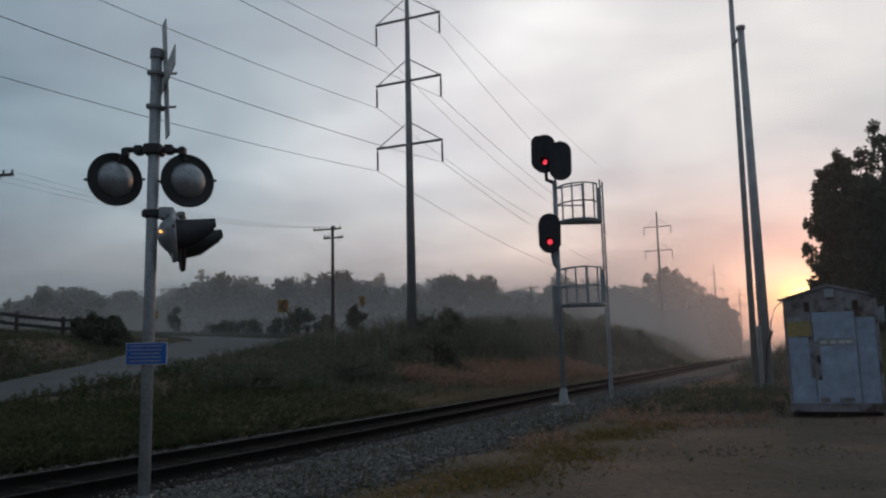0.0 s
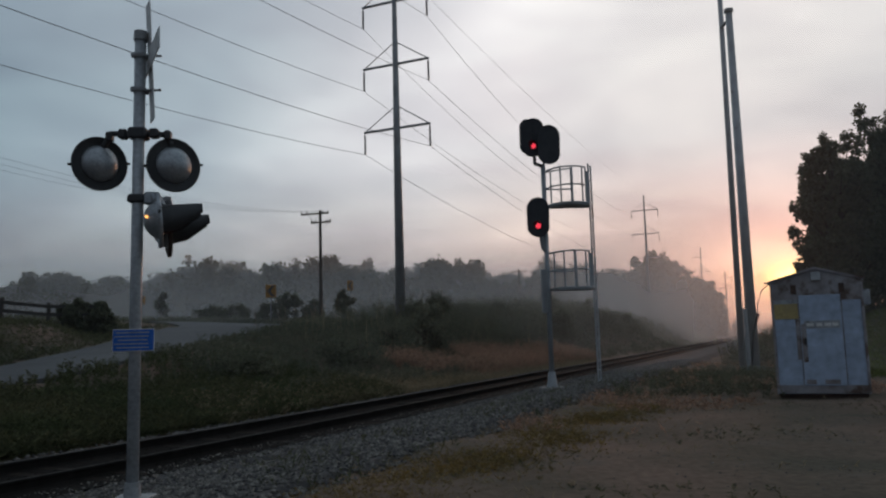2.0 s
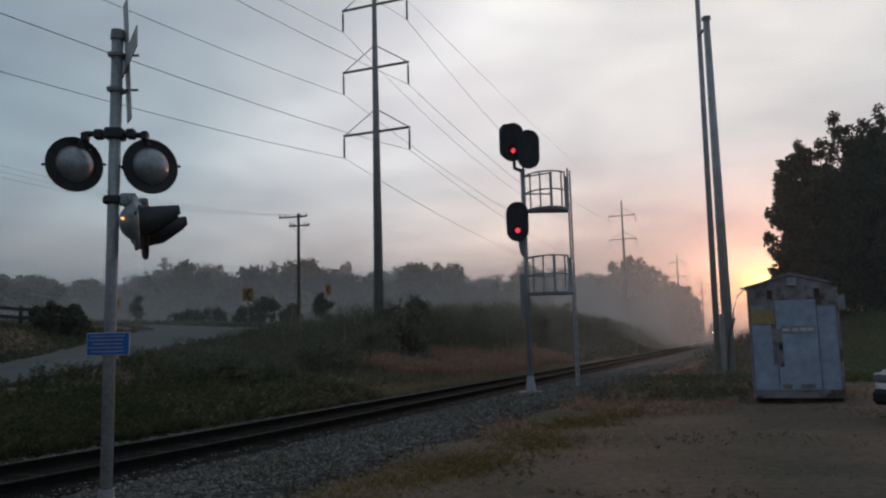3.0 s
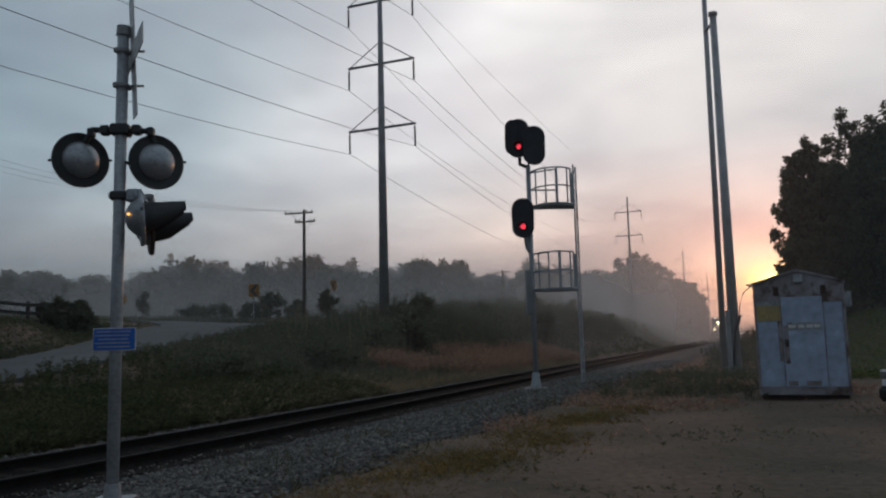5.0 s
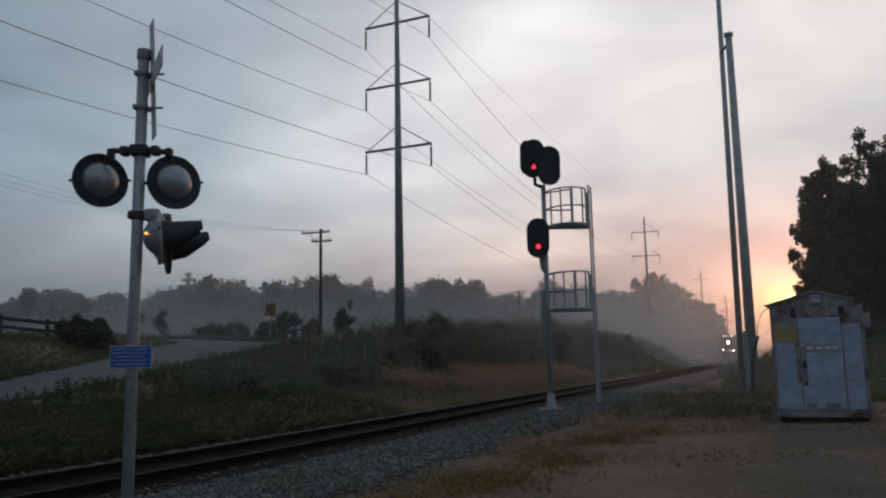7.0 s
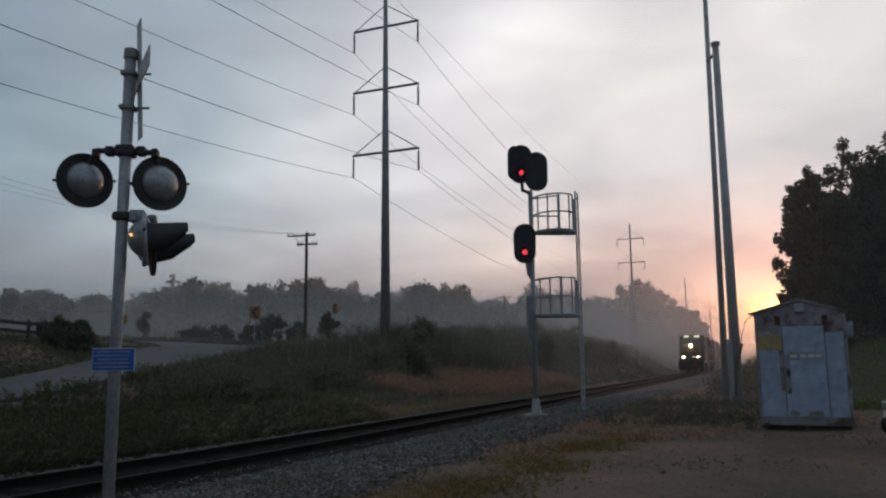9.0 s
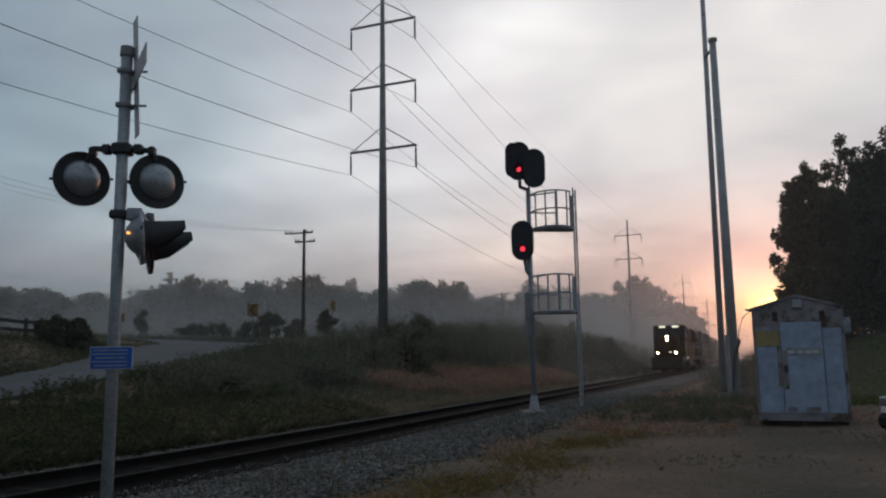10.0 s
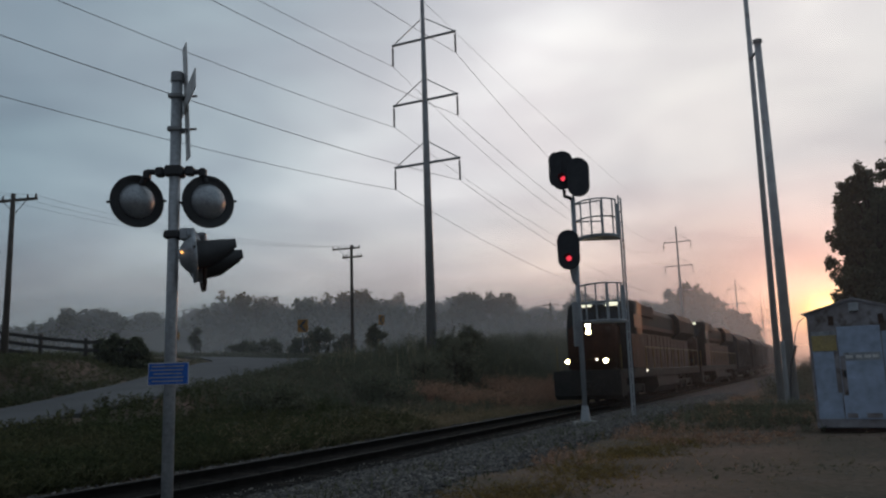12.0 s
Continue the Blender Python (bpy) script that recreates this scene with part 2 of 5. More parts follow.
M = dict(
    galv=mat("galvanised_steel", (0.44, 0.46, 0.48), (0.34, 0.36, 0.38), 2, 25, 0.5, 0.25, 0.06, stain=((0.16, 0.13, 0.11), 1.6, 0.62)),
    galv_dark=mat("weathered_steel", (0.34, 0.35, 0.36), (0.26, 0.265, 0.27), 2, 30, 0.6, 0.2, 0.08),
    # black signal paint with the lifted, hazy blacks put into its colour
    signal_grey=mat("haze_lifted_black_paint", (0.052, 0.053, 0.060), (0.068, 0.068, 0.074), 3, 40, 0.75, 0, 0.03, spec=0.3),
    alu=mat("cast_aluminium", (0.42, 0.44, 0.46), (0.30, 0.32, 0.34), 5, 40, 0.42, 0.5, 0.06, stain=((0.15, 0.15, 0.15), 7, 0.6)),
    black=mat("black_paint", (0.030, 0.030, 0.032), (0.046, 0.045, 0.047), 6, 60, 0.55, 0, 0.05),
    white=mat("white_sheeting", (0.72, 0.72, 0.71), (0.55, 0.55, 0.54), 5, 40, 0.5, 0, 0.03, stain=((0.36, 0.33, 0.30), 6, 0.58)),
    blue=mat("blue_sheeting", (0.02, 0.13, 0.52), (0.02, 0.11, 0.44), 6, 50, 0.4, 0, 0.02),
    red_lens=mat("red_lens_dim", (0.25, 0.01, 0.01), (0.18, 0.01, 0.01), 8, 60, 0.2, 0, 0.0, glow=((1.0, 0.10, 0.04), 0.10)),
    red_lit=mat("red_lens_lit", (0.3, 0.02, 0.02), (0.3, 0.02, 0.02), 8, 60, 0.2, 0, 0.0, glow=((1.0, 0.06, 0.10), 0.75)),
    amber=mat("side_light_peephole", (0.4, 0.2, 0.05), None, 8, 60, 0.2, 0, 0.0, glow=((1.0, 0.45, 0.12), 1.6)),
    lamp=mat("headlamp_glass", (0.8, 0.8, 0.7), None, 8, 60, 0.2, 0, 0.0, glow=((1.0, 0.78, 0.40), 26.0)),
    lamp_small=mat("marker_lamp_glass", (0.8, 0.8, 0.7), None, 8, 60, 0.2, 0, 0.0, glow=((1.0, 0.9, 0.7), 3.0)),
    board=mat("number_board_glass", (0.7, 0.7, 0.6), None, 8, 60, 0.3, 0, 0.0, glow=((1.0, 0.95, 0.7), 0.8)),
    rail=mat("rail_steel", (0.020, 0.018, 0.017), (0.014, 0.013, 0.012), 4, 60, 0.9, 0.0, 0.2, spec=0.05),
    rail_top=mat("worn_rail_head", (0.05, 0.047, 0.045), (0.032, 0.03, 0.028), 4, 60, 0.8, 0.0, 0.02, spec=0.1),
    tie=mat("creosoted_timber", (0.022, 0.019, 0.016), (0.035, 0.03, 0.026), 4, 50, 0.9, 0, 0.5, spec=0.05),
    ballast=mat("ballast_bed", (0.115, 0.107, 0.105), (0.072, 0.068, 0.067), 1.2, 18, 0.95, 0, 1.0, spec=0.12),
    stone=mat("crushed_granite", (0.215, 0.200, 0.202), (0.115, 0.108, 0.11), 6, 60, 0.9, 0, 0.4, spread=0.5, spec=0.12),
    dark_bed=mat("dark_ballast", (0.020, 0.019, 0.018), (0.013, 0.012, 0.012), 1.5, 20, 0.95, 0, 0.8, spread=0.4, spec=0.05),
    ground=mat("dirt_and_turf", (0.195, 0.132, 0.100), (0.095, 0.082, 0.060), 0.35, 9, 0.97, 0, 0.9, stain=((0.140, 0.112, 0.088), 0.6, 0.58), spec=0.12),
    asphalt=mat("worn_asphalt", (0.105, 0.107, 0.11), (0.08, 0.082, 0.085), 0.4, 30, 0.85, 0, 0.3, spec=0.25),
    paint_line=mat("road_paint", (0.5, 0.48, 0.42), (0.32, 0.31, 0.28), 2, 30, 0.7, 0, 0.1),
    concrete=mat("concrete", (0.30, 0.29, 0.27), (0.2, 0.19, 0.18), 2, 30, 0.9, 0, 0.4),
    weed=mat("weed_leaves", (0.128, 0.142, 0.102), (0.165, 0.162, 0.12), 0.4, 5, 0.9, 0, 0.0, spread=0.22, spec=0.2, thru=0.42),
    dry=mat("dry_grass", (0.33, 0.265, 0.185), (0.24, 0.20, 0.135), 0.5, 5, 0.9, 0, 0.0, spread=0.25, spec=0.15, thru=0.35),
    straw=mat("orange_straw", (0.26, 0.175, 0.07), (0.18, 0.14, 0.065), 0.6, 5, 0.85, 0, 0.0, spread=0.4, spec=0.15, thru=0.35),
    redgrass=mat("russet_grass", (0.42, 0.255, 0.195), (0.33, 0.22, 0.16), 0.5, 5, 0.85, 0, 0.0, spread=0.35, spec=0.15, thru=0.35),
    meadow=mat("meadow_grass", (0.125, 0.160, 0.055), (0.16, 0.17, 0.075), 0.3, 5, 0.85, 0, 0.0, spread=0.25, spec=0.15, thru=0.35),
    grass=mat("green_grass", (0.078, 0.092, 0.050), (0.115, 0.112, 0.066), 0.5, 5, 0.85, 0, 0.0, spread=0.4, spec=0.15, thru=0.35),
    leaf=mat("tree_leaves", (0.095, 0.108, 0.072), (0.12, 0.126, 0.085), 0.3, 4, 0.85, 0, 0.0, spread=0.2, spec=0.2, thru=0.42),
    bark=mat("bark", (0.07, 0.055, 0.042), (0.045, 0.037, 0.03), 2, 20, 0.95, 0, 0.8),
    pole_wood=mat("weathered_pole_wood", (0.10, 0.085, 0.072), (0.065, 0.055, 0.047), 1.5, 25, 0.9, 0, 0.4),
    fence=mat("dark_fence_boards", (0.05, 0.045, 0.04), (0.03, 0.028, 0.026), 2, 25, 0.85, 0, 0.3),
    porcelain=mat("grey_insulator", (0.10, 0.09, 0.09), None, 8, 40, 0.4, 0, 0.0),
    wire=mat("conductor", (0.16, 0.16, 0.165), None, 1, 5, 0.5, 0.4, 0.0),
    hut=mat("faded_blue_grey_paint", (0.41, 0.50, 0.64), (0.34, 0.41, 0.53), 1.2, 5, 0.65, 0.0, 0.05, stain=((0.21, 0.20, 0.22), 2.2, 0.66)),
    hut_upper=mat("rust_stained_paint", (0.33, 0.32, 0.34), (0.25, 0.225, 0.225), 1.8, 6, 0.65, 0.1, 0.1, stain=((0.12, 0.085, 0.07), 2.5, 0.52)),
    rust=mat("rust", (0.11, 0.07, 0.055), (0.07, 0.05, 0.042), 4, 40, 0.9, 0.1, 0.4),
    yellow=mat("faded_yellow_paint", (0.44, 0.34, 0.14), (0.36, 0.29, 0.15), 3, 30, 0.6, 0, 0.05),
    chev_y=mat("amber_sheeting", (0.36, 0.165, 0.013), (0.28, 0.13, 0.012), 3, 30, 0.5, 0, 0.02),
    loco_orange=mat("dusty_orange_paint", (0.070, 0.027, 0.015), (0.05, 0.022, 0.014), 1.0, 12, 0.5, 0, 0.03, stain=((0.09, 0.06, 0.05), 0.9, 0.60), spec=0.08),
    loco_black=mat("loco_black_paint", (0.025, 0.025, 0.025), (0.04, 0.037, 0.034), 1.0, 12, 0.6, 0, 0.05, spec=0.08),
    loco_yellow=mat("stripe_yellow", (0.22, 0.15, 0.03), None, 2, 20, 0.5, 0, 0.02),
    glass=mat("cab_glass", (0.02, 0.025, 0.03), (0.02, 0.025, 0.03), 2, 20, 0.45, 0, 0.0, spec=0.25),
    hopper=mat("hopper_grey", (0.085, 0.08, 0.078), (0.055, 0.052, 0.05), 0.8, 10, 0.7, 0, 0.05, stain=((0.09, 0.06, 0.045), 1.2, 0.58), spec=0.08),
    car_white=mat("car_white", (0.70, 0.71, 0.72), (0.66, 0.67, 0.68), 1, 20, 0.3, 0, 0.0, coat=0.6),
    tyre=mat("tyre_rubber", (0.02, 0.02, 0.02), None, 5, 50, 0.9, 0, 0.2),
    rim=mat("wheel_alloy", (0.4, 0.4, 0.41), None, 5, 40, 0.35, 0.8, 0.0),
    tail=mat("tail_lamp_plastic", (0.3, 0.02, 0.02), None, 5, 40, 0.25, 0, 0.0),
)


# ---- mesh helpers ----
def link(name, bm, material, parent=None, label="", smooth=False):
    me = bpy.data.meshes.new(name)
    if smooth:
        for f in bm.faces:
            f.smooth = True
    bm.to_mesh(me)
    bm.free()
    me.materials.append(M[material])
    ob = new(name, me)
    if parent:
        ob.parent = parent
    return tagged(ob, label)


def part(name, bm, material, parent, label="", smooth=False):
    return link(name, bm, material, parent, label, smooth)


def empty(name, m, label, category, group="", kind=""):
    ob = new(name)
    ob.empty_display_size = 0.3
    ob.matrix_basis = m
    return tagged(ob, label, category, group, kind)


def box(x, y, z, sx, sy, sz, m=None, bevel=0.0, bm=None):
    """A box centred at x, y, z, added to bm."""
    bm = bm or bmesh.new()
    mm = Matrix.Translation((x, y, z)) @ (m or Matrix()) @ Matrix.Diagonal((sx, sy, sz, 1))
    vs = bmesh.ops.create_cube(bm, size=1, matrix=mm)["verts"]
    if bevel:
        es = list({e for v in vs for e in v.link_edges})
        bmesh.ops.bevel(bm, geom=es, offset=bevel, segments=1, affect="EDGES")
    return bm


def tube(p, q, r, r2=None, seg=10, bm=None):
    """A round bar from p to q."""
    bm = bm or bmesh.new()
    p, q = Vector(p), Vector(q)
    d = q - p
    mm = Matrix.Translation((p + q) / 2) @ d.to_track_quat("Z", "Y").to_matrix().to_4x4()
    bmesh.ops.create_cone(bm, cap_ends=True, segments=seg, radius1=r, radius2=r if r2 is None else r2, depth=d.length, matrix=mm)
    return bm


def polytube(pts, r, seg=6, bm=None):
    """One continuous round bar through pts."""
    bm = bm or bmesh.new()
    pts = [Vector(p) for p in pts]
    closed = (pts[0] - pts[-1]).length < 1e-6
    if closed:
        pts = pts[:-1]
    n = len(pts)
    rings = []
    for i, p in enumerate(pts):
        a = pts[i - 1] if i or closed else p
        b = pts[(i + 1) % n] if i < n - 1 or closed else p
        d = (b - a).normalized()
        ref = Vector((0, 0, 1)) if abs(d.z) < 0.9 else Vector((1, 0, 0))
        s = d.cross(ref).normalized()
        t = s.cross(d)
        rings.append([bm.verts.new(p + (s * math.cos(2 * math.pi * k / seg) + t * math.sin(2 * math.pi * k / seg)) * r) for k in range(seg)])
    for i in range(n if closed else n - 1):
        p, q = rings[i], rings[(i + 1) % n]
        for k in range(seg):
            bm.faces.new((p[k], p[(k + 1) % seg], q[(k + 1) % seg], q[k]))
    if not closed:
        bm.faces.new(rings[0]), bm.faces.new(rings[-1][::-1])
    bmesh.ops.recalc_face_normals(bm, faces=bm.faces)
    return bm


def lathe(profile, seg=24, m=None, bm=None):
    """A turned form round local Y from (radius, y) pairs."""
    bm = bm or bmesh.new()
    m = m or Matrix()
    rings = []
    for r, y in profile:
        if r < 1e-6:
            rings.append([bm.verts.new(m @ Vector((0, y, 0)))])
        else:
            rings.append([bm.verts.new(m @ Vector((r * math.cos(2 * math.pi * i / seg), y, r * math.sin(2 * math.pi * i / seg)))) for i in range(seg)])
    for a, b in zip(rings[:-1], rings[1:]):
        for i in range(seg):
            j = (i + 1) % seg
            if len(a) == 1 and len(b) == 1:
                continue
            if len(a) == 1:
                bm.faces.new((a[0], b[i], b[j]))
            elif len(b) == 1:
                bm.faces.new((a[i], b[0], a[j]))
            else:
                bm.faces.new((a[i], b[i], b[j], a[j]))
    bmesh.ops.recalc_face_normals(bm, faces=bm.faces)
    return bm


def prism(pts, axis, a, b, bm=None):
    """Extrudes a closed outline of 2D pts along axis ('x', 'y' or 'z') from a to b."""
    bm = bm or bmesh.new()

    def place(p, t):
        return {"x": (t, p[0], p[1]), "y": (p[0], t, p[1]), "z": (p[0], p[1], t)}[axis]

    A = [bm.verts.new(place(p, a)) for p in pts]
    B = [bm.verts.new(place(p, b)) for p in pts]
    bm.faces.new(A), bm.faces.new(B[::-1])
    for i in range(len(pts)):
        j = (i + 1) % len(pts)
        bm.faces.new((A[i], B[i], B[j], A[j]))
    bmesh.ops.recalc_face_normals(bm, faces=bm.faces)
    return bm


def quad_cloud(name, base, along, wide, material, parent=None):
    """Many small leaves: each a pointed quad from base, along its length, with its half width."""
    n = len(base)
    v = np.empty((n, 4, 3))
    v[:, 0], v[:, 1], v[:, 2], v[:, 3] = base, base + along * 0.5 + wide, base + along, base + along * 0.5 - wide
    me = bpy.data.meshes.new(name)
    me.vertices.add(n * 4), me.loops.add(n * 4), me.polygons.add(n)
    me.vertices.foreach_set("co", v.reshape(-1))
    me.loops.foreach_set("vertex_index", np.arange(n * 4, dtype=np.int32))
    me.polygons.foreach_set("loop_start", np.arange(0, n * 4, 4, dtype=np.int32))
    me.polygons.foreach_set("loop_total", np.full(n, 4, dtype=np.int32))
    me.update(calc_edges=True)
    me.materials.append(M[material])
    ob = new(name, me)
    if parent:
        ob.parent = parent
    return ob


rng = np.random.default_rng(7)

# ---- the lie of the land: u runs along the track, v across it ----
AZ = 24.8
DU = np.array([math.sin(radians(AZ)), math.cos(radians(AZ))])
DV = np.array([-math.cos(radians(AZ)), math.sin(radians(AZ))])
TRACK_V = 9.75


def bend(u):
    """The track's slow curve to the left, far down the line."""
    return np.maximum(np.asarray(u, float) - 60, 0) ** 2 / 7400


def grade(u):
    """The line climbs very gently away from the crossing."""
    return 0.0045 * np.maximum(np.asarray(u, float) - 12, 0)


def xy(u, v):
    return DU[0] * u + DV[0] * v, DU[1] * u + DV[1] * v


def sstep(x, a, b):
    t = np.clip((x - a) / (b - a), 0, 1)
    return t * t * (3 - 2 * t)


ROAD = [(-40, -3), (-24, 3.0), (-12, 11), (2, 16.8), (16.5, 21.4), (24, 24.6), (32, 28.3), (41, 32.8), (47, 39.5), (45, 49), (31, 56), (12, 60), (-12, 63), (-45, 66)]


def spline(pts, n):
    p = np.array([pts[0]] + list(pts) + [pts[-1]], float)
    out = []
    for i in range(1, len(p) - 2):
        for t in np.linspace(0, 1, n, endpoint=False):
            a, b, c, d = p[i - 1], p[i], p[i + 1], p[i + 2]
            out.append(0.5 * ((2 * b) + (c - a) * t + (2 * a - 5 * b + 4 * c - d) * t * t + (3 * b - a - 3 * c + d) * t ** 3))
    out.append(p[-2])
    return np.array(out)


ROAD_LINE = spline(ROAD, 12)
ROAD_HALF = 1.9 + 2.0 * sstep(np.arange(len(ROAD_LINE)), 54, 84)


def raw_height(u, v):
    vv = v - bend(u)
    hill = np.interp(vv, [12.6, 16, 20, 23, 27, 34, 42, 60, 90, 200, 900], [-0.25, 0.6, 1.7, 2.3, 2.65, 2.95, 3.5, 4.3, 4.8, 4.5, 3.5])
    f = np.clip(0.10 + 0.0235 * u, 0.12, 1.0)
    far = 1 - 0.55 * sstep(u, 70, 130)
    shoulder = 1 + 0.55 * sstep(u, 50, 85) - 1.05 * sstep(u, 128, 215)
    f = f * (far + (shoulder - far) * (1 - sstep(vv, 26, 44)))
    z = np.where(hill > 0, hill * f, hill)
    bank = v - (12.4 + 0.497 * u)
    z = z + 1.0 * sstep(bank, 2.2, 6.0) * (1 - sstep(u, 23.5, 29)) * sstep(v, 20, 23)
    near = 0.10 + 2.7 * sstep(u, 24, 54) * sstep(-v, 0.5, 5.0) + 0.5 * sstep(-v, 30, 80) + 0.9 * sstep(u, 36, 58) * sstep(v, -5.0, -0.5) * (1 - sstep(v, 1.0, 4.0))
    z = np.where(vv < 6.6, near, z)
    k = sstep(vv, 5.6, 7.4)
    z = np.where((vv >= 5.2) & (vv < 12.6), near * (1 - k) + (-0.25) * k, z)
    return z


def height(u, v):
    """Ground level, with the road's bench cut into it."""
    u, v = np.asarray(u, float), np.asarray(v, float)
    z = raw_height(u, v)
    d2 = np.full(u.shape, 1e9)
    zr, hw = np.zeros(u.shape), np.zeros(u.shape)
    for (ru, rv), rh in zip(ROAD_LINE[::2], ROAD_HALF[::2]):
        d = (u - ru) ** 2 + (v - rv) ** 2
        better = d < d2
        d2 = np.where(better, d, d2)
        hw = np.where(better, rh, hw)
        zr = np.where(better, float(raw_height(np.array(ru), np.array(rv))), zr)
    k = 1 - sstep(np.sqrt(d2) - hw, 0.4, 2.6)
    on_track = (v - bend(u) > 6) & (v - bend(u) < 12.6)
    return np.where(on_track, z, z * (1 - k) + (zr - 0.10) * k)


def ground_at(x, y):
    x, y = np.asarray(x, float), np.asarray(y, float)
    return height(DU[0] * x + DU[1] * y, DV[0] * x + DV[1] * y)


def make_ground():
    def axis(lo, hi, step, far):
        mid = np.arange(lo, hi + 0.01, step)
        grow = step * 1.17 ** np.arange(1, 60)
        ext = np.cumsum(grow)
        ext = ext[ext < far]
        return np.concatenate([lo - ext[::-1], mid, hi + ext])

    U, V = axis(-12, 70, 0.8, 3600), axis(-24, 48, 0.7, 3600)
    uu, vv = np.meshgrid(U, V, indexing="ij")
    zz = height(uu, vv)
    zz = zz + 0.04 * np.sin(uu * 1.7 + vv * 0.6) * np.sin(vv * 1.3 - uu * 0.4) * ((vv < 6) | (vv > 13))
    xx, yy = xy(uu, vv)
    nu, nv = uu.shape
    me = bpy.data.meshes.new("ground")
    co = np.stack([xx, yy, zz], -1).reshape(-1, 3)
    i = np.arange(nu * nv).reshape(nu, nv)
    faces = np.stack([i[:-1, :-1], i[:-1, 1:], i[1:, 1:], i[1:, :-1]], -1).reshape(-1, 4)[:, ::-1]
    me.from_pydata(co.tolist(), [], faces.tolist())
    for p in me.polygons:
        p.use_smooth = True
    me.materials.append(M["ground"])
    tagged(new("ground", me), "bare brown dirt with turf, rising to a weedy bank", "ground", kind="structure")


make_ground()


def make_road():
    bm = bmesh.new()
    prev = None
    for k, (u, v) in enumerate(ROAD_LINE):
        a = ROAD_LINE[max(k - 1, 0)]
        b = ROAD_LINE[min(k + 1, len(ROAD_LINE) - 1)]
        t = (b - a) / np.linalg.norm(b - a)
        n = np.array([-t[1], t[0]])
        z = float(raw_height(np.array(u), np.array(v))) + 0.02
        half = float(ROAD_HALF[k])
        row = []
        for s, dz in ((-half, -0.3), (-half, 0), (0, 0.05), (half, 0), (half, -0.3)):
            x, y = xy(*(np.array([u, v]) + n * s))
            row.append(bm.verts.new((x, y, z + dz)))
        if prev:
            for i in range(4):
                bm.faces.new((prev[i], prev[i + 1], row[i + 1], row[i]))
        prev = row
    bmesh.ops.recalc_face_normals(bm, faces=bm.faces)
    tagged(link("road", bm, "asphalt"), "worn grey asphalt road curving up the hill", "road", kind="structure")


make_road()


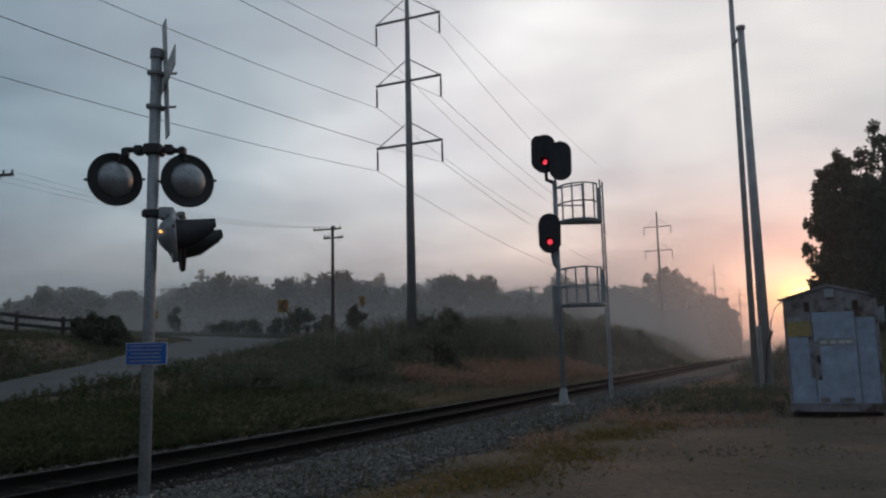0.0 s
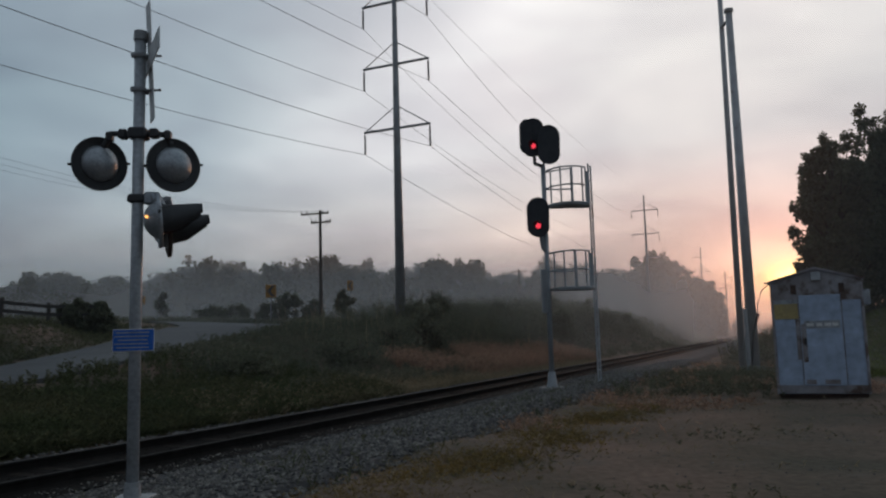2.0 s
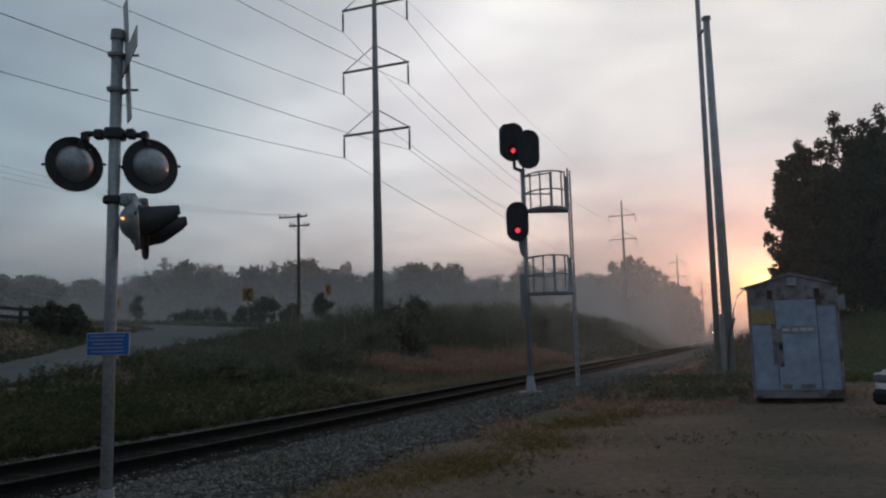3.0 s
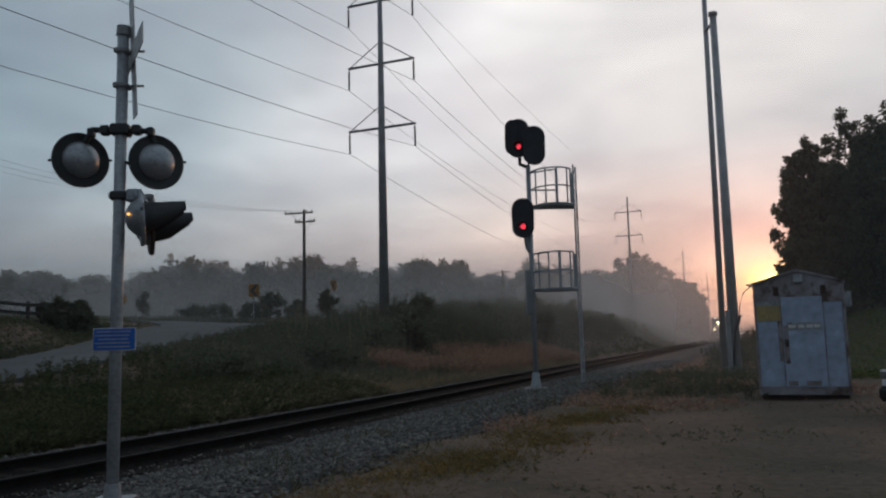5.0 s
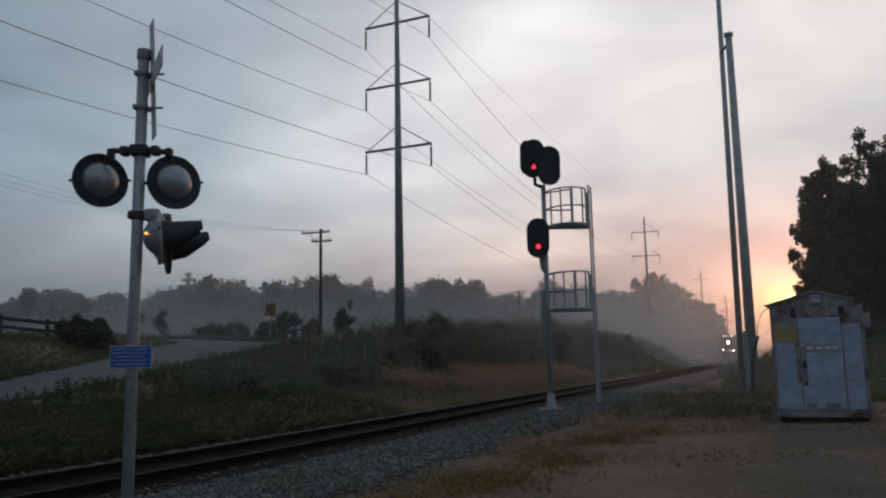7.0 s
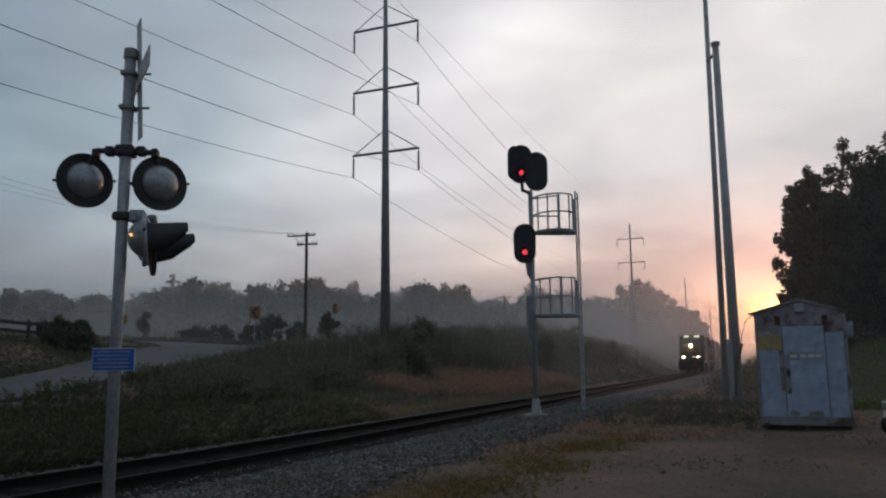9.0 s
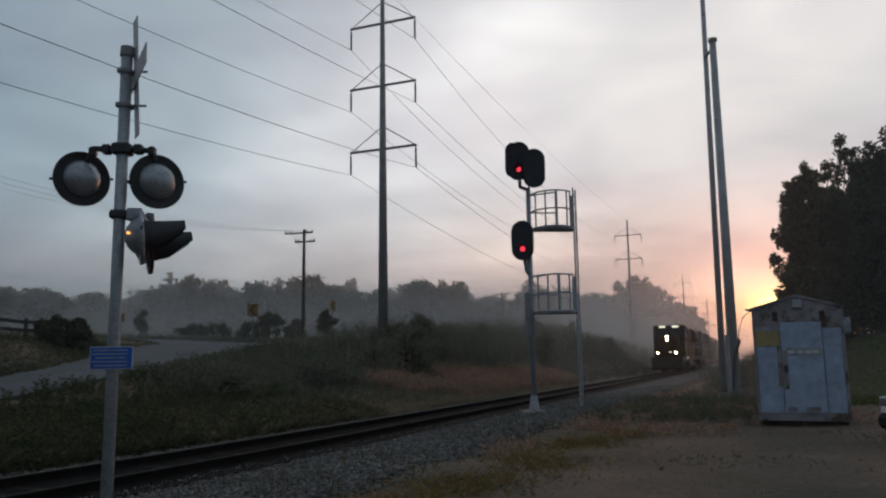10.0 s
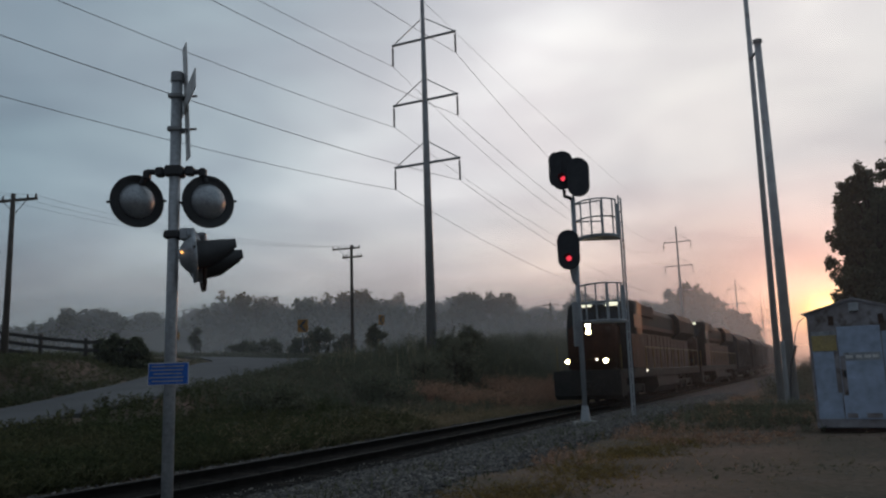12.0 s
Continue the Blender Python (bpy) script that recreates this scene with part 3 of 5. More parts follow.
# ---- railway ----
def make_track():
    us = np.concatenate([np.arange(-60, 60, 6.0), np.arange(60, 420, 10.0)])
    track = empty("railway_track", Matrix(), "single railway track, steel rails on dark timber ties in ballast", "track", kind="structure")
    bm = bmesh.new()
    prev = None
    for u in us:
        row = []
        for v, z in ((-5.9, -0.5), (-4.9, 0.15), (-4.1, 0.14), (-3.2, 0.0), (-2.3, -0.19), (0, -0.17), (2.2, -0.20), (3.6, -0.75)):
            x, y = xy(u, TRACK_V + float(bend(u)) + v)
            row.append(bm.verts.new((x, y, z + float(grade(u)))))
        if prev:
            for i in range(len(row) - 1):
                bm.faces.new((prev[i], row[i], row[i + 1], prev[i + 1]))
        prev = row
    part("ballast_bed", bm, "ballast", track, "dark grey crushed stone ballast")
    for side in (-0.7525, 0.7525):
        for name, outline, material in (("rail", [(-0.07, -0.17), (0.07, -0.17), (0.07, -0.155), (0.012, -0.13), (0.012, -0.045), (0.036, -0.035), (0.036, -0.004), (-0.036, -0.004), (-0.036, -0.035), (-0.012, -0.045), (-0.012, -0.13), (-0.07, -0.155)], "rail"),
                                        ("rail_head", [(-0.028, -0.006), (0.028, -0.006), (0.024, 0.0), (-0.024, 0.0)], "rail_top")):
            bm = bmesh.new()
            prev = None
            for u in us:
                row = []
                for v, z in outline:
                    x, y = xy(u, TRACK_V + float(bend(u)) + side + v)
                    row.append(bm.verts.new((x, y, z + float(grade(u)))))
                if prev:
                    for i in range(len(row)):
                        j = (i + 1) % len(row)
                        bm.faces.new((prev[i], prev[j], row[j], row[i]))
                prev = row
            bmesh.ops.recalc_face_normals(bm, faces=bm.faces)
            part(name, bm, material, track, "worn bright running surface" if name == "rail_head" else "rust-brown steel rail")
    bm = box(0, 0, -0.25, 2.6, 0.23, 0.18, bevel=0.015)
    tie = part("tie", bm, "tie", track)
    k = 0
    for u in np.arange(-6, 100, 0.5):
        ob = tie if k == 0 else tie.copy()
        if k:
            scene.collection.objects.link(ob)
        x, y = xy(u, TRACK_V + float(bend(u)))
        ob.matrix_basis = pose(x, y, float(grade(u)) + rng.uniform(-0.012, 0.012), 0, 0, -AZ + rng.uniform(-1, 1))
        k += 1
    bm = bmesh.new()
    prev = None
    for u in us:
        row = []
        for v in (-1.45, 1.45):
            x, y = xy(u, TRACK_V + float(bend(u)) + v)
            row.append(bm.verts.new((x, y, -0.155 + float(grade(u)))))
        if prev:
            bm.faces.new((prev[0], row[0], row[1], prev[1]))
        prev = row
    part("track_bed", bm, "dark_bed", track, "much darker ballast between the rails")
    # loose stones: the grey shoulder, and the much darker ones in the track
    octa = np.array([(1, 0, 0), (-1, 0, 0), (0, 1, 0), (0, -1, 0), (0, 0, 1), (0, 0, -1)], float)
    tri = np.array([(0, 2, 4), (2, 1, 4), (1, 3, 4), (3, 0, 4), (2, 0, 5), (1, 2, 5), (3, 1, 5), (0, 3, 5)])
    for n, lo, hi, material, label in ((32000, 4.5, 8.75, "stone", "loose grey crushed ballast stones beside the track"), (7000, 8.4, 11.2, "dark_bed", "much darker ballast stones between the rails"), (3500, 11.1, 12.3, "stone", "loose grey crushed ballast stones beyond the track")):
        u = -2 + rng.random(n) ** 1.6 * 44
        v = rng.uniform(lo, hi, n)
        s = rng.uniform(0.018, 0.045, n)
        z = np.interp(v - TRACK_V, [-5.4, -4.9, -4.1, -3.2, -2.3, 0, 2.3], [0.02, 0.15, 0.14, 0.0, -0.19, -0.17, -0.22]) + grade(u)
        z = np.maximum(z, height(u, v) - 0.01)
        x, y = xy(u, v)
        jit = rng.uniform(0.6, 1.3, (n, 6, 3))
        ang = rng.uniform(0, 6.28, n)
        p = octa[None] * jit * s[:, None, None]
        p[:, :, 2] *= 0.7
        c, sn = np.cos(ang)[:, None], np.sin(ang)[:, None]
        px, py = p[:, :, 0] * c - p[:, :, 1] * sn, p[:, :, 0] * sn + p[:, :, 1] * c
        co = np.stack([px + x[:, None], py + y[:, None], p[:, :, 2] + z[:, None] + 0.01], -1).reshape(-1, 3)
        fc = (tri[None] + 6 * np.arange(n)[:, None, None]).reshape(-1, 3)
        me = bpy.data.meshes.new("ballast_stones")
        me.from_pydata(co.tolist(), [], fc.tolist())
        me.materials.append(M[material])
        tagged(new("ballast_stones", me), label, "gravel", kind="stuff")


make_track()


# ---- power line ----
def tower(u_xy, group="power line towers"):
    x, y = u_xy
    g = float(ground_at(x, y))
    t = empty("transmission_tower", pose(x, y, 0, 0, 0, -24.5), "tall tapered grey steel monopole with three crossarms", "power pole", group)
    part("pole", tube((0, 0, g - 0.5), (0, 0, 27.0), 0.34, 0.13, 12), "galv_dark", t, smooth=True)
    for z in (15.5, 19.85, 24.2):
        arm = part("crossarm", tube((-2.42, 0, z), (2.42, 0, z), 0.09, 0.09, 8), "galv_dark", t)
        for s in (-1, 1):
            part("brace", tube((s * 0.15, 0, z + 1.45), (s * 2.3, 0, z + 0.05), 0.035, seg=6), "galv_dark", arm)
            ribs = [(0.03, 0.0), (0.03, -0.17)]
            for k in range(9):
                ribs += [(0.05, -0.18 - k * 0.14), (0.085, -0.28 - k * 0.14), (0.04, -0.30 - k * 0.14)]
            bm = lathe(ribs + [(0.0, -1.5)], 8, pose(s * 2.38, 0, z - 0.03, 90, 0, 0))
            part("insulator", bm, "porcelain", arm, "grey suspension insulator string")
    return t


LINE = np.array([math.sin(radians(24.5)), math.cos(radians(24.5))])
TOWER1 = np.array([-2.05, 50.0])
TOWERS = [TOWER1 + LINE * 99.0 * k for k in (-1, 0, 1, 2, 3)]
for p in TOWERS:
    tower(p)


def wire(name, a, b, sag, r, label, n=20, group="overhead wires"):
    a, b = Vector(a), Vector(b)
    pts = [a.lerp(b, i / n) - Vector((0, 0, sag * 4 * (i / n) * (1 - i / n))) for i in range(n + 1)]
    tagged(link(name, polytube(pts, r, 5), "wire"), label, "wire", group)


ARM = np.array([LINE[1], -LINE[0]])
for k in range(len(TOWERS) - 1):
    for z in (15.5, 19.85, 24.2):
        for s in (-1, 1):
            a = TOWERS[k] + ARM * s * 2.38
            b = TOWERS[k + 1] + ARM * s * 2.38
            wire("power_cable", (*a, z - 1.5), (*b, z - 1.5), 2.9 if k < 1 else (4.2 if z > 24 and k == 1 else 2.6), 0.015 if k < 2 else 0.007, "thin dark sagging transmission conductor", 24)
    wire("ground_wire", (*TOWERS[k], 27.0), (*TOWERS[k + 1], 27.0), 1.0, 0.012, "thin shield wire along the tower tops", 20)


def utility_pole(x, y, top, arm_az, two=False):
    g = float(ground_at(x, y))
    t = empty("utility_pole", pose(x, y, 0, 0, 0, arm_az), "weathered wooden utility pole with crossarm and insulators", "utility pole", "utility poles")
    part("pole", tube((0, 0, g - 0.5), (0, 0, top), 0.17, 0.11, 10), "pole_wood", t, smooth=True)
    for z in ((top - 0.25, top - 1.0) if two else (top - 0.3,)):
        w = 1.25 if z > top - 0.6 else 0.9
        shift = -0.55 if two and z > top - 0.6 else 0.0
        arm = part("crossarm", box(0, 0.14, z, 2 * w, 0.1, 0.13, bevel=0.01), "pole_wood", t)
        arm.matrix_basis = pose(shift, 0, 0)
        for s in (-1, 1):
            part("brace", tube((s * 0.7, 0.14, z), (0, 0.14, z - 0.7), 0.02, seg=5), "galv_dark", arm)
        for s in (-1, -0.6, 0.6, 1):
            part("insulator", tube((s * (w - 0.08), 0.14, z + 0.05), (s * (w - 0.08), 0.14, z + 0.25), 0.06, 0.04, 8), "porcelain", arm)
    return t


utility_pole(-21.95, 37.0, 11.1, -10)
utility_pole(-9.1, 64.0, 12.6, -16, True)
utility_pole(12.5, 112.0, 11.5, -30)
for dx, z in ((-1.1, 11.0), (0.0, 11.0), (1.1, 11.0)):
    wire("power_cable", (-21.95 + dx, 37.1, z), (-9.1 + dx, 64.1, z + 1.5), 0.8, 0.007, "thin local power cable between wooden poles", 16)
    wire("power_cable", (-21.95 + dx, 37.1, z), (-52 + dx, 2, z - 0.5), 0.8, 0.007, "thin local power cable between wooden poles", 16)


# ---- crossing signal ----
def lamp_unit(parent, m, disc_paint="black", about="round black target disc"):
    """A flashing crossing lamp that faces local +Y: black target disc, cast housing behind, hood and lens before."""
    disc = part("target_disc", lathe([(0.0, -0.01), (0.16, -0.01), (0.255, 0.0), (0.275, -0.02), (0.285, -0.015), (0.28, 0.02), (0.255, 0.025), (0.0, 0.02)], 32), disc_paint, parent, about, True)
    disc.matrix_basis = m
    part("housing", lathe([(0.0, -0.15), (0.05, -0.145), (0.10, -0.125), (0.155, -0.08), (0.18, -0.03), (0.19, -0.015), (0.185, 0.0)], 28), "alu", disc, "domed grey cast housing", True)
    bm = bmesh.new()
    seg = 20
    for r in (0.150, 0.144):
        vs = []
        for y, lo, hi in ((0.02, -80, 260), (0.20, -45, 225), (0.42, 15, 165)):
            vs.append([bm.verts.new((r * math.cos(radians(lo + (hi - lo) * i / seg)), y, r * math.sin(radians(lo + (hi - lo) * i / seg)))) for i in range(seg + 1)])
        for p, q in zip(vs[:-1], vs[1:]):
            for i in range(seg):
                bm.faces.new((p[i], p[i + 1], q[i + 1], q[i]))
    part("hood", bm, "black", disc, "long black visor", True)
    part("lens", lathe([(0.0, 0.05), (0.08, 0.045), (0.15, 0.03), (0.15, 0.02)], 24), "red_lens", disc, "red lens")
    for a in (8, 188):
        part("bolt", tube((0.275 * math.cos(radians(a)), 0, 0.275 * math.sin(radians(a))), (0.315 * math.cos(radians(a)), 0, 0.315 * math.sin(radians(a))), 0.014, seg=8), "black", disc)
    return disc


def crossing_signal():
    px, py = -3.02, 8.0
    t = empty("crossing_signal", pose(px, py, 0), "grey railway crossing signal post with round black flashers seen from behind", "crossing signal")
    part("post", tube((0, 0, 0.0), (0, 0, 4.80), 0.058, seg=20), "galv", t, smooth=True)
    part("post_cap", tube((0, 0, 4.79), (0, 0, 4.89), 0.072, 0.066, 16), "galv_dark", t)
    bm = box(0, 0, 0.10, 0.36, 0.36, 0.06, bevel=0.01)
    tube((0, 0, 0.12), (0, 0, 0.27), 0.085, 0.072, 16, bm)
    part("base_casting", bm, "galv_dark", t)
    # upper lamp bar
    bar = part("lamp_bar", tube((-0.30, 0.0, 3.795), (0.30, 0.0, 3.77), 0.03, seg=12), "black", t, "black pipe crossarm")
    part("clamp", box(0, 0, 3.785, 0.19, 0.17, 0.12, bevel=0.02), "black", bar)
    for s in (-1, 1):
        part("junction", box(s * 0.16, 0, 3.785, 0.09, 0.10, 0.10, bevel=0.015), "black", bar)
        part("elbow", box(s * 0.30, 0, 3.76, 0.07, 0.09, 0.10, bevel=0.015), "black", bar)
    lamp_unit(t, pose(-0.42, 0.05, 3.49, 0, 0, 42))
    lamp_unit(t, pose(0.345, 0.05, 3.455, 0, 0, 40))
    for x in (-0.42, 0.365):
        part("hanger", tube((x * 0.75, 0.02, 3.76), (x * 0.9, 0.03, 3.66), 0.03, seg=10), "black", t)
    # lower lamps, turned to the side road
    bar2 = part("lamp_bar", tube((-0.10, 0, 3.10), (0.24, -0.02, 3.10), 0.028, seg=12), "black", t)
    part("clamp", box(0, 0, 3.10, 0.17, 0.16, 0.09, bevel=0.02), "black", bar2)
    part("junction", box(0.14, 0, 3.10, 0.13, 0.13, 0.13, bevel=0.02), "alu", bar2)
    # disc colours carry the light on them: pale from sky, brown from red lamps
    lamp_unit(t, pose(0.275, -0.16, 2.85, 5, 0, -69), "alu", "target disc with pale sky light put into its colour")
    lamp_unit(t, pose(0.235, 0.22, 2.80, 5, 0, -67), "rust", "target disc browned by red lamp light put into its colour")
    part("lamp_neck", tube((0.2, -0.06, 3.12), (0.27, -0.12, 2.98), 0.05, 0.07, 10), "alu", t)
    part("lamp_neck", tube((0.26, 0.1, 3.12), (0.24, 0.2, 2.98), 0.05, 0.07, 10), "alu", t)
    part("side_light", tube((0.21, -0.30, 2.86), (0.21, -0.338, 2.86), 0.012, seg=10), "amber", t, "small lit amber peephole")
    # crossbuck, seen almost from its edge; one board stands, the other runs away from the eye
    h = Vector((math.sin(radians(-29.5)), math.cos(radians(-29.5)), 0))
    side = h.cross(Vector((0, 0, 1)))
    for size, turn in (((0.21, 0.012, 1.27), -3), ((1.15, 0.012, 0.22), 4)):
        mm = Matrix((h, -side, Vector((0, 0, 1)))).transposed().to_4x4()
        mm.translation = Vector((0.105, 0.0, 4.56)) + side * (0.0 if size[0] < 1 else -0.014)
        ob = part("crossbuck_board", box(0, 0, 0, *size, bevel=0.003), "white", t, "white reflective crossbuck board")
        ob.matrix_basis = mm @ pose(0, 0, 0, turn if size[0] < 1 else 0, 0 if size[0] < 1 else 7, 0)
    for z in (4.25, 4.62):
        bm = tube((-0.09, 0, z), (0.22, 0.0, z), 0.014, seg=8)
        box(0, 0, z, 0.15, 0.15, 0.05, bevel=0.01, bm=bm)
        part("bracket", bm, "galv_dark", t)
    # emergency notice plate
    plate = part("notice_plate", box(0.012, -0.075, 1.66, 0.415, 0.006, 0.222, bevel=0.002), "white", t, "small blue notice plate with white border")
    part("plate_face", box(0.012, -0.080, 1.66, 0.40, 0.004, 0.207), "blue", plate)
    for k, (w, z) in enumerate(((0.33, 1.735), (0.34, 1.698), (0.29, 1.661), (0.34, 1.624), (0.32, 1.587))):
        part("lettering_bar", box(0.005 - 0.01 * (k % 2), -0.0835, z, w, 0.002, 0.012), "alu", plate)


crossing_signal()


# ---- block signal with platforms ----
def signal_head(parent, m, lit=True):
    """An oval dark colour-light backboard that faces local -Y; an unlit one shows its plain back."""
    pts = []
    for i in range(24):
        a = 2 * math.pi * i / 24
        pts.append((0.33 * math.cos(a), 0.33 * math.sin(a) + (0.27 if math.sin(a) >= 0 else -0.27)))
    bm = prism(pts, "y", -0.02, 0.01)
    rim = [(x * 1.01, -0.02, z * 1.01) for x, z in pts]
    polytube(rim + [rim[0]], 0.018, 6, bm)
    head = part("backboard", bm, "signal_grey", parent, "oval dark grey signal backboard")
    head.matrix_basis = m
    if not lit:
        return head
    part("lamp_case", box(0, 0.12, 0.0, 0.3, 0.22, 0.85, bevel=0.04), "signal_grey", head)
    bm = bmesh.new()
    seg = 14
    for r in (0.125, 0.118):
        vs = [[bm.verts.new((r * math.cos(math.pi * (lo + (hi - lo) * i / seg)), y, -0.27 + r * math.sin(math.pi * (lo + (hi - lo) * i / seg)))) for i in range(seg + 1)] for y, lo, hi in ((-0.02, -0.2, 1.2), (-0.26, 0.0, 1.0))]
        for i in range(seg):
            bm.faces.new((vs[0][i], vs[0][i + 1], vs[1][i + 1], vs[1][i]))
    part("hood", bm, "signal_grey", head)
    part("lens", lathe([(0.0, -0.05), (0.045, -0.045), (0.085, -0.025)], 18, Matrix.Translation((0, 0, -0.27))), "red_lit", head, "lit red lens")
    return head


def basket(parent, z):
    """A railed half-round work platform between mast and ladder; local x runs along it."""
    w, d = 1.32, 0.85

    def rim(k):
        a = math.pi * k
        return (0.05 + w * 0.5 - w * 0.5 * math.cos(a), -d * math.sin(a))

    pts = [rim(i / 12) for i in range(13)]
    deck = part("platform_deck", prism(pts, "z", z - 0.06, z), "galv", parent, "grated half-round work platform")
    part("deck_rim", polytube([(x, y, z) for x, y in pts + [pts[0]]], 0.03, 6), "galv", deck)
    for h in (0.55, 1.1):
        part("handrail", polytube([(x, y, z + h) for x, y in pts[0:10]], 0.025, 6), "galv", deck)
        part("handrail", polytube([(pts[0][0], 0.0, z + h), (0.05 + w * 0.62, 0.0, z + h + (0.12 if h > 1 else 0))], 0.025, 6), "galv", deck)
    for k in (0, 2, 4, 6, 8, 9, 12):
        x, y = pts[k]
        part("stanchion", tube((x, y, z), (x, y, z + 1.1), 0.026, seg=6), "galv", deck)
    part("stanchion", tube((0.05 + w * 0.62, 0, z), (0.05 + w * 0.62, 0, z + 1.22), 0.034, seg=6), "galv", deck)


def block_signal():
    t = empty("block_signal", pose(3.55, 24.0, 0, 0, 0, 2), "tall grey railway block signal with red lights and railed ladder platforms", "railway signal")
    part("mast", tube((0, 0, 0.2), (0, 0, 6.95), 0.075, seg=16), "galv", t, smooth=True)
    bm = box(0, 0, -0.05, 0.7, 0.7, 0.3, bevel=0.03)
    part("foundation", bm, "concrete", t, "pale concrete footing")
    part("mast_base", tube((0, 0, 0.1), (0, 0, 0.55), 0.16, 0.10, 14), "galv", t)
    part("cable_box", box(-0.12, 0.02, 3.0, 0.16, 0.2, 1.35, bevel=0.02), "galv_dark", t)
    # ladder
    lad = part("ladder", polytube([(1.39, -0.12, -0.1), (1.39, -0.12, 6.95)], 0.028, 8), "galv", t)
    part("ladder_rail", tube((1.55, 0.22, -0.1), (1.55, 0.22, 6.95), 0.028, seg=8), "galv", lad)
    for z in np.arange(0.25, 6.9, 0.31):
        part("rung", tube((1.39, -0.12, z), (1.55, 0.22, z), 0.015, seg=6), "galv", lad)
    part("ladder_footing", box(1.47, 0.07, -0.08, 0.5, 0.7, 0.16, bevel=0.02), "concrete", lad)
    basket(t, 3.05)
    basket(t, 5.62)
    # heads
    part("head_bracket", polytube([(0, 0, 6.9), (-0.25, 0, 7.0), (-0.25, 0, 7.2)], 0.06, 8), "black", t)
    signal_head(t, pose(-0.30, -0.12, 7.80, 0, 0, -16))
    signal_head(t, pose(0.13, -0.40, 7.50, 0, 0, -6), False)
    part("head_bracket", tube((0.1, -0.36, 7.2), (0.0, 0, 6.95), 0.035, seg=8), "galv_dark", t)
    head = part("backboard_edge", prism([(0.22 * math.cos(2 * math.pi * i / 20), 0.28 * math.sin(2 * math.pi * i / 20) + (0.27 if i < 10 else -0.27)) for i in range(20)], "y", -0.02, 0.01), "signal_grey", t)
    head.matrix_basis = pose(-0.50, -0.02, 7.87, 0, 0, -35)
    signal_head(t, pose(-0.24, -0.12, 5.28, 0, 0, -16))
    part("head_bracket", polytube([(-0.18, 0, 4.95), (-0.10, 0, 4.35), (0, 0, 4.2)], 0.075, 8), "galv_dark", t)
    part("head_bracket", tube((-0.2, 0, 5.2), (0, 0, 5.75), 0.05, seg=8), "galv_dark", t)


block_signal()


# ---- twin mast, equipment hut ----
def masts():
    t = empty("antenna_mast", pose(12.6, 31.0, 0), "tall tapered galvanised steel mast with flat cap", "mast")
    g = float(ground_at(12.5, 31))
    part("shaft", tube((0, 0, g), (0, 0, 14.85), 0.215, 0.135, 16), "galv", t, smooth=True)
    part("cap", tube((0, 0, 14.8), (0, 0, 14.93), 0.19, 0.19, 14), "galv_dark", t)
    part("base_flange", tube((0, 0, g - 0.05), (0, 0, g + 0.14), 0.42, 0.38, 16), "concrete", t)
    part("lamp_arm", polytube([(0.2, 0, 1.9), (0.28, -0.05, 2.7), (0.45, -0.1, 3.2), (0.72, -0.12, 3.42), (1.0, -0.12, 3.42)], 0.022, 6), "galv_dark", t, "thin curved conduit arm")
    part("lamp_head", box(0.75, -0.12, 3.46, 0.4, 0.07, 0.07, m=pose(0, 0, 0, 0, 14, 0), bevel=0.01), "galv_dark", t)
    part("conduit", polytube([(-0.2, -0.2, g), (-0.05, -0.25, 1.6), (0.22, -0.2, 2.3)], 0.05, 6), "black", t)
    t2 = empty("slim_mast", pose(12.60, 32.2, 0, 0, 0.55, 0), "tall slim grey steel mast beside the capped one", "mast")
    g2 = float(ground_at(12.64, 32.2))
    part("shaft", tube((0, 0, g2), (0, 0, 22.0), 0.135, 0.09, 14), "galv", t2, smooth=True)
    part("tie_bracket", box(-0.05, -0.55, 14.6, 0.12, 1.1, 0.08, bevel=0.01), "galv_dark", t2)
    bm = tube((12.18, 30.5, g - 0.1), (12.18, 30.5, 2.45), 0.085, seg=14)
    tube((12.18, 30.5, 2.43), (12.18, 30.5, 2.49), 0.10, 0.085, 14, bm)
    tagged(link("stub_post", bm, "galv_dark"), "short capped grey steel post at the foot of the masts", "post")


masts()


